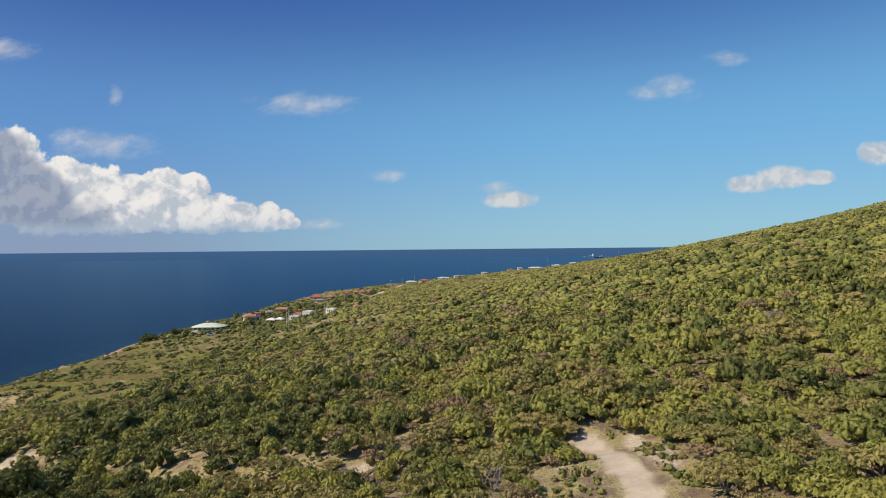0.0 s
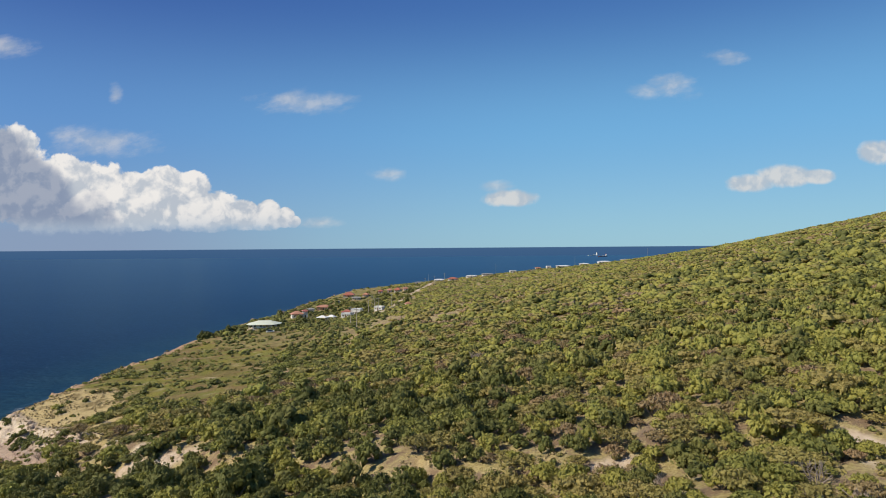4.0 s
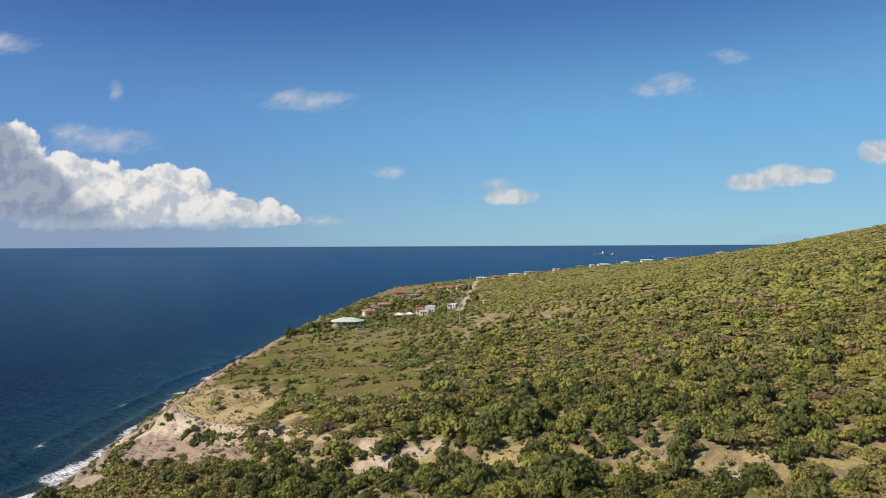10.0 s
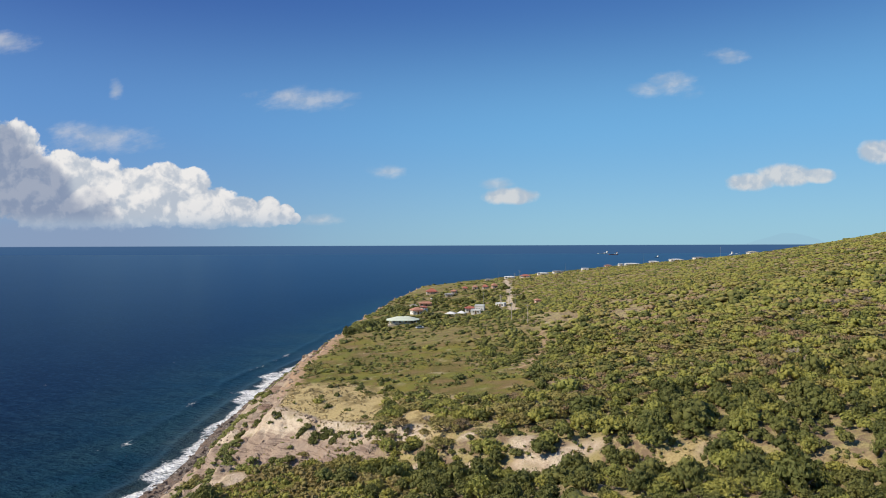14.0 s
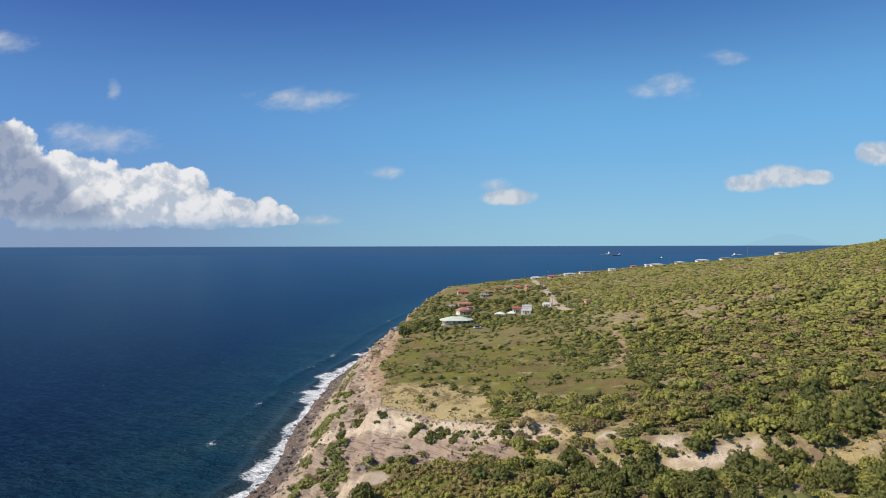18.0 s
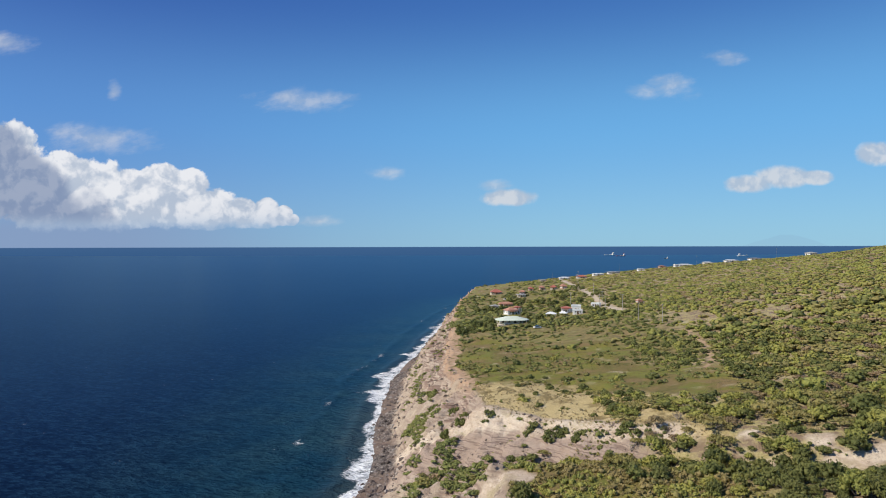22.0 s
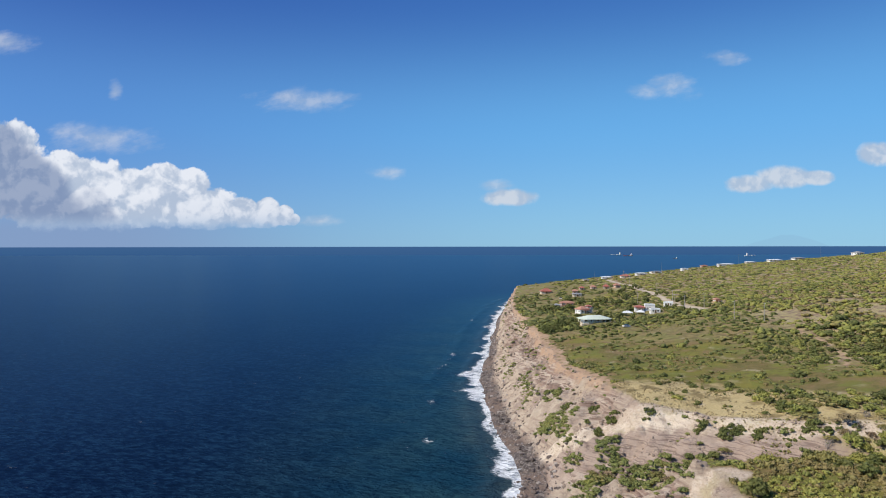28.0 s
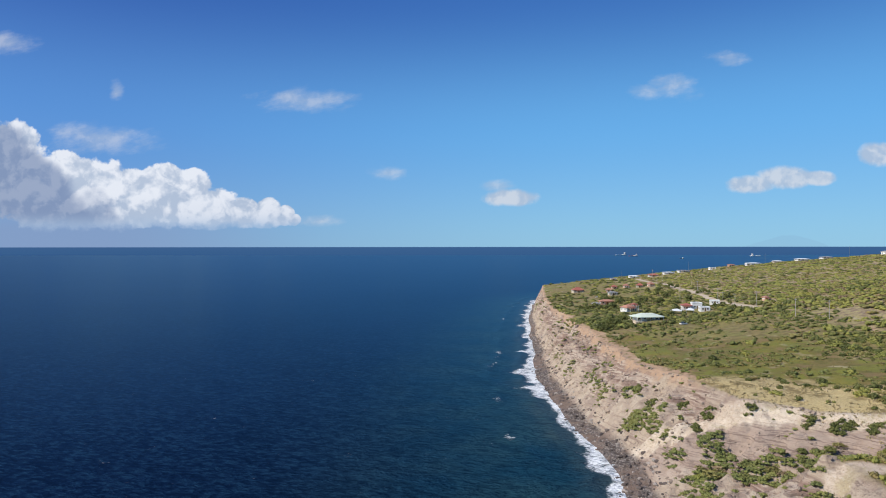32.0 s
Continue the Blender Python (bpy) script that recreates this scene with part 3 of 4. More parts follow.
def add_attr(me, name, values):
    me.attributes.new(name, "FLOAT", "POINT").data.foreach_set("value", np.asarray(values, np.float32).ravel())


def sheet(xs, ys):
    """Vertices and quads of a grid over the lines xs and ys."""
    gx, gy = np.meshgrid(xs, ys)
    nx, ny = len(xs), len(ys)
    i = (np.arange(ny - 1)[:, None] * nx + np.arange(nx - 1)[None, :]).ravel()
    return gx.ravel(), gy.ravel(), np.stack([i, i + 1, i + nx + 1, i + nx], 1)


def lines(*parts):
    """Grid lines: (start, end, spacing) one after another."""
    out = []
    for a, b, d in parts:
        out += list(np.linspace(a, b, max(1, round((b - a) / d)), endpoint=False))
    return np.array(out + [parts[-1][1]])


gx, gy, quads = sheet(lines((-260, -212, 6), (-212, -190, 0.9), (-190, -118, 0.66), (-118, 0, 1.6), (0, 36, 0.6), (36, 110, 2), (110, 300, 6), (300, 1500, 40)),
                      lines((-300, -60, 20), (-60, 40, 5), (40, 50, 2), (50, 84, 0.7), (84, 110, 2), (110, 240, 0.9), (240, 330, 1.3), (330, 420, 2), (420, 620, 2.4), (620, 800, 4), (800, 1300, 20)))
gz = height(gx, gy)
me = mesh_np("ground", np.stack([gx, gy, gz], 1), quads, ground_material(), True)
gc = coast(gx, gy)
add_attr(me, "heath", np.maximum(np.maximum(heath(gx, gy), mound(gx, gy)), step(212, 232, gy) * (1 - step(-85, -55, gx)) * 0.75) * step(.97, 1.05, gc))
add_attr(me, "sward", discs([(-118, 206, 34, 5), (-150, 217, 10, 4), (-96, 215, 10, 4)], gx, gy) * (1 - straw(gx, gy)))
grassy = np.maximum(straw(gx, gy), 0.8 * discs(BARE, gx, gy) * step(.42, .55, fbm(gx / 5, gy / 5, 3, 77)) * step(250, 235, gy) * step(10, 0, gx))
add_attr(me, "straw", grassy * step(.97, 1.05, gc))
gs, gd = ravine(gx, gy)
gf = bank(gx, gy) * step(-120, -132, gx)
rim_at = gc + .12 * (fbm(gx / 9, gy / 9, 3, 76) - .5)
rim_end = np.interp(gy, [205, 230, 320, 350], [1.02, 1.08, 1.1, 1.03])
add_attr(me, "rim", step(.88, .95, rim_at) * (1 - step(0, .1, rim_at - rim_end)) * step(200, 215, gy) + (1 - step(.5, 1.2, off_line(gx, gy, TRACK))))
add_attr(me, "scarp", np.maximum(step(0, .14, gc - np.interp(gy, [250, 340], [.58, .40])) * (1 - step(.97, 1.03, gc)) * step(.25, .45, fbm(gx / 20, gy / 20, 3, 75)), gf))
across = gs / (1.9 * gd + 2)
lip = across + .22 * (fbm(gx / 7, gy / 7, 3, 71) - .5)
add_attr(me, "ledge", bank(gx, gy) * step(.28, .34, lip) * (1 - step(.75, .95, lip)) * step(-122, -130, gx))
add_attr(me, "chalk", np.clip(np.maximum(bank(gx, gy) * (1 - step(.27, .34, lip)), discs(CHALK, gx, gy)), 0, 1))
add_attr(me, "rock", np.maximum(1 - step(.97, 1.04, gc), gf))
add_attr(me, "beach", 1 - step(.17, .27, gc + .12 * (fbm(gx / 5, gy / 8, 3, 78) - .5)))
add_attr(me, "road", np.maximum(1 - step(1.2, 1.9, off_line(gx, gy, ROAD) + 1.2 * (fbm(gx / 2, gy / 2, 2, 72) - .5)),
                                0.85 * (1 - step(1.9, 2.6, off_line(gx, gy, LANE)))))
tagged(new("ground", me), "dry hillside and cliff of pale tuff above a stony shore", "ground", kind="structure")

sx, sy, quads = sheet(lines((-9000, -1200, 600), (-1200, -300, 60), (-300, -232, 8), (-232, -100, 1.5), (-100, 700, 80), (700, 9000, 800)),
                      lines((-6000, -400, 500), (-400, 140, 40), (140, 420, 1.8), (420, 900, 4), (900, 1500, 60), (1500, 11000, 500)))
off = shore(sy) - sx                             # metres from the water's edge
off = np.where(sy > 1100, 400, off)
sz = 2.0 + 0.55 * np.exp(-((off - 7 - 3 * fbm(sy / 17, sy * 0, 2, 81)) / 2.2) ** 2) + 0.3 * np.exp(-((off - 21 - 7 * fbm(sy / 25, sy * 0 + 9, 2, 82)) / 3) ** 2)
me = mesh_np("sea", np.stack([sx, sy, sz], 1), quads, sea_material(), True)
add_attr(me, "shoal", 1 - np.clip(off / 130, 0, 1) ** 0.7)
reach = 2.4 + 17 * fbm(sy / 13, sy * 0 + 2, 3, 83) ** 1.8
surf = 0.82 * (1 - step(0.45, 1.25, off / reach)) + 0.42 * np.exp(-((off - 20 - 9 * fbm(sy / 25, sy * 0 + 9, 2, 82)) / 2.5) ** 2) * step(.5, .7, fbm(sy / 20, sy * 0 + 5, 2, 84))
surf[np.abs(off) > 90] = 0
add_attr(me, "surf", surf)
tagged(new("sea", me), "open deep blue sea with white surf along the shore", "sea", kind="structure")


# ------------------------------------------------------------------ trees
rng = np.random.default_rng(7)
bm = bmesh.new()
bmesh.ops.create_icosphere(bm, subdivisions=1, radius=1.0)
ICO0 = (np.array([v.co for v in bm.verts]), np.array([[v.index for v in f.verts] for f in bm.faces]))
bm.free()
OCTA = (np.array([(1, 0, 0), (-1, 0, 0), (0, 1, 0), (0, -1, 0), (0, 0, 1), (0, 0, -1)], float),
        np.array([(0, 2, 4), (2, 1, 4), (1, 3, 4), (3, 0, 4), (2, 0, 5), (1, 2, 5), (3, 1, 5), (0, 3, 5)]))


def cards(points, normals, size, spread):
    """Small folded leaf sprays at points, facing roughly along normals."""
    n = len(points)
    nn = normals + spread * rng.normal(size=(n, 3))
    nn /= np.linalg.norm(nn, axis=1)[:, None]
    a = np.cross(nn, rng.normal(size=(n, 3)))
    a /= np.linalg.norm(a, axis=1)[:, None] + 1e-9
    b = np.cross(nn, a)
    s = (size * rng.uniform(0.6, 1.35, n))[:, None]
    q = np.stack([points - a * s, points - b * s * 0.62 + nn * s * 0.18, points + a * s, points + b * s * 0.62 + nn * s * 0.18], 1).reshape(-1, 3)
    i = np.arange(n)[:, None] * 4
    return q, np.concatenate([i + [0, 1, 3], i + [1, 2, 3]])


def crown(kind, lobes, n_cards, size, core, fill=0.7):
    """A crown about one metre in radius over its base at z = 0: lobes of leaf sprays round a dim core."""
    V, T, M, base = [], [], [], 0
    shape = {"acacia": (0.9, 0.34, 0.72), "round": (0.62, 0.52, 0.62), "dark": (0.58, 0.62, 0.66), "russet": (0.8, 0.34, 0.66), "scrub": (0.62, 0.36, 0.30)}[kind]
    spread, tall, mid = shape
    for i in range(lobes):
        ang = i * 2.4 + rng.uniform(-.4, .4)
        rad = spread * math.sqrt((i + 0.3) / lobes) * rng.uniform(.8, 1.1)
        lr = rng.uniform(.75, 1.2) * min(.48, 1.12 / math.sqrt(lobes))
        c = np.array([rad * math.cos(ang), rad * math.sin(ang), mid + tall * (0.5 - 0.75 * (rad / max(spread, .01)) ** 2) + rng.uniform(-.08, .08)])
        s = np.array([lr, lr, lr * {"acacia": .55, "russet": .6}.get(kind, .85)])
        cv, ct = core
        wob = 1 + 0.16 * rng.normal(size=(len(cv), 1))
        if len(cv) == 6:                         # a random turn, so that the facets never line up
            cv = cv @ np.linalg.qr(rng.normal(size=(3, 3)))[0] * 1.18
        V.append(c + cv * s * fill * wob)
        T.append(ct + base)
        M.append(np.ones(len(ct), int))
        base += len(cv)
        k = max(1, n_cards // lobes)
        d = rng.normal(size=(k, 3))
        d[:, 2] = np.abs(d[:, 2]) * 0.9 - 0.15
        d /= np.linalg.norm(d, axis=1)[:, None]
        q, t = cards(c + d * s * rng.uniform(.8, 1.2, (k, 1)), d, size, 0.6)
        V.append(q)
        T.append(t + base)
        M.append(np.zeros(len(t), int))
        base += len(q)
    return np.concatenate(V), np.concatenate(T), np.concatenate(M)


def limb(a, b, r0, r1, sides=5):
    a, b = np.array(a, float), np.array(b, float)
    d = (b - a) / np.linalg.norm(b - a)
    p = np.cross(d, [0.3, 0.9, 0.2])
    p /= np.linalg.norm(p)
    q = np.cross(d, p)
    ang = np.arange(sides) * 2 * math.pi / sides
    ring = np.cos(ang)[:, None] * p + np.sin(ang)[:, None] * q
    v = np.concatenate([a + ring * r0, b + ring * r1])
    i, j = np.arange(sides), (np.arange(sides) + 1) % sides
    return v, np.concatenate([np.stack([i, j, j + sides], 1), np.stack([i, j + sides, i + sides], 1)])


def merge(parts):
    V, T, base = [], [], 0
    for v, t in parts:
        V.append(v)
        T.append(np.asarray(t) + base)
        base += len(v)
    return np.concatenate(V), np.concatenate(T)


def trunk(kind, sides=5):
    """Trunk and main limbs for a crown of one metre in radius."""
    fork = {"acacia": .36, "round": .3, "dark": .3, "russet": .34, "scrub": .1}[kind]
    lean = rng.uniform(-.1, .1, 2)
    parts = [limb((0, 0, -.25), (lean[0], lean[1], fork), .06, .045, sides)]
    for i in range(5):
        ang = i * 1.26 + rng.uniform(-.4, .4)
        r = rng.uniform(.4, .7)
        parts.append(limb((lean[0], lean[1], fork - .02), (lean[0] + r * math.cos(ang), lean[1] + r * math.sin(ang), fork + rng.uniform(.3, .5)), .035, .012, 4))
    return merge(parts)


def bare_tree(branches):
    """A leafless tree: forking limbs, one metre in radius."""
    parts = [limb((0, 0, -.25), (0.03, 0, .35), .055, .045, 5)]
    for i in range(branches):
        ang, r, h = i * 2.4 + rng.uniform(-.3, .3), rng.uniform(.35, .7), rng.uniform(.7, 1.05)
        knee = np.array([r * .5 * math.cos(ang), r * .5 * math.sin(ang), .35 + .5 * (h - .35)])
        parts.append(limb((0.03, 0, .33), knee, .03, .02, 3))
        for j in range(4):
            tip = knee + np.array([rng.uniform(-.32, .32), rng.uniform(-.32, .32), rng.uniform(.12, .42)])
            parts.append(limb(knee, tip, .016, .007, 3))
            for m in range(2):
                parts.append(limb(knee + (tip - knee) * .6, tip + rng.uniform(-.16, .16, 3), .008, .004, 3))
    return merge(parts)


NEAR = {k: [crown(k, lobes, n, size, OCTA, 0.58) for _ in range(5)] for k, lobes, n, size in
        (("round", 26, 572, .09), ("dark", 26, 572, .09), ("acacia", 28, 588, .085), ("russet", 24, 432, .08))}
MIDDLE = {k: [crown(k, lobes, n, size, OCTA, 0.68) for _ in range(5)] for k, lobes, n, size in
          (("round", 14, 168, .125), ("dark", 14, 168, .125), ("acacia", 15, 165, .118), ("russet", 13, 130, .112))}
BEYOND = {k: [crown(k, 9, 54, .14, OCTA, 0.7) for _ in range(5)] for k in ("round", "dark", "acacia", "russet")}
FAR = {k: [crown(k, 5, 10, .2, OCTA, 0.85) for _ in range(6)] for k in ("round", "dark", "acacia", "russet")}
SCRUB = [crown("scrub", 1, 14, .26, ICO0, 0.9) for _ in range(5)]


HOMES = [(-128, 402, 8), (-122, 406, 5), (-91.5, 372, 7), (-88, 391, 8), (-73, 396, 6), (-53, 372, 5), (-126, 471, 9), (-121.5, 581, 11), (-103, 548, 7), (-90, 570, 7), (-81, 563, 6),
         (-73.5, 550, 7), (-66, 543, 6), (-105, 519, 7), (-36, 684, 8), (-60, 680, 5), (-21, 664, 8), (0, 676, 8), (18, 680, 8), (45, 668, 9), (60, 700, 8), (76, 690, 5),
         (84, 668, 6), (106, 700, 8), (128, 690, 6), (146, 672, 8), (170, 668, 8), (208, 628, 6), (-133.6, 349, 10), (-106, 375, 7), (-99.5, 370, 6), (-156, 354, 6), (-123, 321, 6), (-139, 466, 6)]


def scatter(x0, x1, y0, y1, gap):
    """Jittered places, one to a cell."""
    px, py = np.meshgrid(np.arange(x0, x1, gap), np.arange(y0, y1, gap))
    px = px.ravel() + rng.uniform(-.45, .45, px.size) * gap
    py = py.ravel() + rng.uniform(-.45, .45, py.size) * gap
    keep = (px < np.minimum(0.75 * np.maximum(py, 60) + 22, 330)) & ~plots(px, py) & (rng.uniform(size=px.size) < woods(px, py))
    return px[keep], py[keep]


def plots(px, py):
    """1 where a house or its yard stands."""
    m = np.zeros(px.size, bool)
    for hx, hy, hr in HOMES:
        m |= (np.hypot(px - hx, (py - hy + hr * .7) * .8) < hr)
    return m


def kinds(px, py):
    """Which kind of tree grows where: 0 round, 1 dark, 2 acacia, 3 russet, 4 leafless."""
    zone = fbm(px / 30, py / 30, 3, 91)
    up = step(-90, 40, px + 0.25 * (py - 150))
    roll = rng.uniform(size=px.size)
    p_round, p_dark = 0.16 + 0.30 * up, 0.30 - 0.16 * up + 0.18 * step(30, 90, px) * (1 - step(230, 300, py)) + 0.55 * (1 - step(-65, 0, px)) * (1 - step(115, 150, py)) + 0.5 * step(255, 280, py) * (1 - step(-75, -40, px)) + 0.35 * step(160, 180, py) * (1 - step(255, 280, py)) * (1 - step(-75, -50, px))
    p_acacia = 0.27 - 0.10 * up + 0.5 * (zone - 0.5)
    p_russet = 0.16 + 0.3 * (zone - 0.5)
    edges = np.cumsum(np.stack([p_round + .09, p_dark, p_acacia, p_russet]), 0) * 0.975
    return (roll[None, :] > edges).sum(0).clip(0, 4)


KIND = ["round", "dark", "acacia", "russet"]
TREE = {"round": ("broadleaf_tree", "low broadleaf tree with a dense olive green crown", "round crowned trees on the slope"),
        "dark": ("evergreen_tree", "bushy evergreen tree with a dark green crown", "dark evergreen trees on the slope"),
        "acacia": ("acacia_tree", "wide flat-topped acacia tree with thin olive leaves", "flat-topped acacias on the slope"),
        "russet": ("dry_tree", "half-dry tree with sparse brownish leaves", "half-dry trees on the slope")}
STUFF = {"round": "woods of low olive green broadleaf trees", "dark": "woods of bushy dark green trees",
         "acacia": "woods of flat-topped olive acacias", "russet": "scattered half-dry brownish trees"}


def plant(name, label, templates, places, mat, kind="stuff", category="trees", inner=None):
    """Many small trees joined into one mesh. places: rows of x, y, z, size, height, turn."""
    places = np.asarray(places)
    if not len(places):
        return None
    pick = rng.integers(0, len(templates), len(places))
    V, T, M, tint, base = [], [], [], [], 0
    for i, tpl in enumerate(templates):
        tv, tt = tpl[0], tpl[1]
        tm = tpl[2] if len(tpl) > 2 else np.zeros(len(tt), int)
        p = places[pick == i]
        if not len(p):
            continue
        ca, sa = np.cos(p[:, 5])[:, None], np.sin(p[:, 5])[:, None]
        vx = p[:, 0:1] + p[:, 3:4] * (tv[:, 0] * ca - tv[:, 1] * sa)
        vy = p[:, 1:2] + p[:, 3:4] * (tv[:, 0] * sa + tv[:, 1] * ca)
        vz = p[:, 2:3] + p[:, 4:5] * tv[:, 2]
        V.append(np.stack([vx, vy, vz], 2).reshape(-1, 3))
        T.append((tt[None] + (np.arange(len(p)) * len(tv))[:, None, None]).reshape(-1, 3) + base)
        M.append(np.tile(tm, len(p)))
        tint.append(np.repeat(rng.uniform(size=len(p)), len(tv)))
        base += len(p) * len(tv)
    core = np.concatenate(M)
    ob = new(name, mesh_np(name, np.concatenate(V), np.concatenate(T), mat, core > 0, core if inner else None, inner))
    add_attr(ob.data, "tint", np.concatenate(tint))
    return tagged(ob, label, category, kind=kind)


def sizes(px, py, lo, hi):
    r = lo + (hi - lo) * rng.uniform(size=px.size) ** 1.3
    r = r * np.where(rng.uniform(size=px.size) < .1, 1.35, 1.0)
    return np.stack([px, py, height(px, py), r, r * rng.uniform(.95, 1.6, px.size), rng.uniform(0, 6.28, px.size)], 1)


# the near woods, up to the middle of the shelf
px, py = scatter(-180, 230, 40, 265, 2.8)
kk = kinds(px, py)
spots = sizes(px, py, 1.15, 2.9)
gully = (px < -60) & (py < 150) & (rng.uniform(size=px.size) < .25)
spots[gully, 3:5] *= [1.45, 1.2]
spots[kk == 2, 3] *= 1.15
spots[kk == 2, 4] *= 0.92
spots[:, 3] *= 1.06
spots[py > 150, 3:5] *= [1.1, 0.74]
# stunted growth below the bare openings and along the footpath
stunted = (discs([(x - 1.2, y - 4.2, rx, 2.6) for x, y, rx, ry in OPENINGS] + [(-106, 133.5, 8, 2.2), (-94, 129, 6, 1.6)], px, py) > .4) | (off_line(px, py + 2.5, TRACK) < 1.8)
spots[stunted, 3:5] *= [.75, .5]
spots[:, 2] -= 0.27 * spots[:, 4]
low = ((px < -92 + .25 * np.clip(py - 165, 0, 100)) & (py > 165)) | ((hollow(px, py) > .3) & (px < -152))
spots[low, 2] -= 0.2 * spots[low, 4]
spots[low, 3] *= 0.82
spots[low, 4] *= 0.85
closeness = py - (74 - spots[:, 2]) / 0.41           # how far beyond the edge of what lies below the flight
mid_spots, outer_spots, thin_spots = {}, {}, {}
for i, name in enumerate(KIND):
    mine = np.where(kk == i)[0]
    seen_first = mine[(closeness[mine] > -12) & (px[mine] > -165) & (px[mine] < 0.72 * py[mine] + 8)]
    seen_first = seen_first[np.argsort(closeness[seen_first])][:150]
    rest = np.setdiff1d(mine, seen_first)
    inner = (closeness[rest] > -14) & (closeness[rest] < 60)
    outer = (closeness[rest] >= 60) & (closeness[rest] < 150)
    mid_spots[name], outer_spots[name], thin_spots[name] = spots[rest[inner]], spots[rest[outer]], spots[rest[~inner & ~outer]]
    title, label, group = TREE[name]
    protos = []
    for cv, ct, cm in NEAR[name]:
        tv, tt = trunk(name)
        protos.append((mesh_np("crown", cv, ct, SPRAY[name], cm > 0, cm, LEAF[name]), mesh_np("trunk", tv, tt, BARK)))
    for j in seen_first:
        x, y, z, r, h, turn = spots[j]
        crown_me, trunk_me = protos[rng.integers(0, len(protos))]
        tree = tagged(new(title), label, "tree", group)
        tree.matrix_world = pose(x, y, z, 0, 0, math.degrees(turn)) @ Matrix.Diagonal((r, r, h, 1))
        for part_name, part_me in (("trunk", trunk_me), ("crown", crown_me)):
            new(part_name, part_me).parent = tree
bare_spots = spots[kk == 4]
BARE_TREES = [bare_tree(7) for _ in range(4)]
near_bare = bare_spots[np.argsort(closeness[kk == 4])][:60]
bare_meshes = [mesh_np("limbs", v, t, TWIG) for v, t in BARE_TREES]
for x, y, z, r, h, turn in near_bare:
    tree = tagged(new("leafless_tree", bare_meshes[rng.integers(0, 4)]), "leafless grey tree with thin branches", "tree", "leafless trees on the slope")
    tree.matrix_world = pose(x, y, z, 0, 0, math.degrees(turn)) @ Matrix.Diagonal((r * .95, r * .95, h * .85, 1))
plant("leafless_trees", "leafless grey trees among the woods", BARE_TREES, np.delete(bare_spots, np.argsort(closeness[kk == 4])[:60], 0) * [1, 1, 1, .9, .85, 1], TWIG)

# the far woods
qx, qy = scatter(-170, 340, 265, 450, 3.4)
ox, oy = scatter(-170, 340, 450, 760, 4.8)
qx, qy = np.concatenate([qx, ox]), np.concatenate([qy, oy])
bx, by = scatter(-160, 140, -110, 42, 5.2)
qx, qy = np.concatenate([qx, bx]), np.concatenate([qy, by])
qk = kinds(qx, qy)
qk[(qk == 4)] = 0
far = sizes(qx, qy, 1.4, 2.6)
far[:, 4] *= 0.62
far[:, 3] *= 1.1
far[:, 2] -= 0.42 * far[:, 4]
far[qx + 0.3 * qy > 120, 4] *= 0.85
far[qy > 450, 3:5] *= 1.12
far[qy > 380, 3:5] *= [1.12, 0.72]
shelf = (qx < -60) & (qy < 325)
far[shelf, 3] *= 0.8
far[shelf, 4] *= 0.72
for i, name in enumerate(KIND):
    plant("woods_near", STUFF[name], MIDDLE[name], mid_spots[name], SPRAY[name], inner=LEAF[name])
    plant("woods_beyond", STUFF[name] + " up the slope", BEYOND[name], outer_spots[name], LEAF[name])
    plant("woods_far", STUFF[name] + " further off", FAR[name], np.concatenate([far[qk == i], thin_spots[name]]), LEAF[name])

# low scrub on the shelf and tufts on the cliff
hx, hy = rng.uniform(-180, -70, 7000), rng.uniform(186, 345, 7000)
clumps = step(.44, .60, fbm(hx / 9, hy / 9, 3, 94))
keep = (coast(hx, hy) > np.interp(hy, [205, 230, 320, 350], [1.05, 1.12, 1.14, 1.05])) & (bare(hx, hy) < .3) & (rng.uniform(size=7000) < np.maximum(heath(hx, hy), 0.35) * (0.12 + 0.88 * clumps)) & (straw(hx, hy) < .5)
r = (0.3 + 0.95 * rng.uniform(size=keep.sum()) ** 2) * (0.8 + 0.5 * clumps[keep])
low_scrub = np.stack([hx[keep], hy[keep], height(hx[keep], hy[keep]) - .1, r, r * rng.uniform(.55, .9, r.size), rng.uniform(0, 6, r.size)], 1)
green = rng.uniform(size=r.size) < 0.25 + 0.5 * clumps[keep]
plant("heath_scrub", "low brown-green scrub on the open shelf", SCRUB, low_scrub[~green], LEAF["scrub"], category="scrub")
plant("heath_scrub", "low green bushes in clumps on the open shelf", SCRUB, low_scrub[green], LEAF["mat"], category="scrub")
mx, my = rng.uniform(-170, -100, 7000), rng.uniform(95, 160, 7000)
keep = (mound(mx, my) > .4) & (coast(mx, my) > 1.02) & (discs(CHALK, mx, my) < .3)
r = 0.35 + 1.1 * rng.uniform(size=keep.sum()) ** 2
spots_m = np.stack([mx[keep], my[keep], height(mx[keep], my[keep]) - .15, r, r * rng.uniform(.8, 1.2, r.size), rng.uniform(0, 6, r.size)], 1)
fresh = fbm(spots_m[:, 0] / 6, spots_m[:, 1] / 6, 3, 96) + rng.uniform(-.15, .15, len(spots_m)) > .48
plant("mound_scrub", "low green scrub on a rounded knoll", SCRUB, spots_m[fresh], LEAF["round"], category="scrub")
plant("mound_scrub", "low brown-green scrub on a rounded knoll", SCRUB, spots_m[~fresh], LEAF["scrub"], category="scrub")
tx, ty = rng.uniform(-175, 80, 42000), rng.uniform(55, 215, 42000)
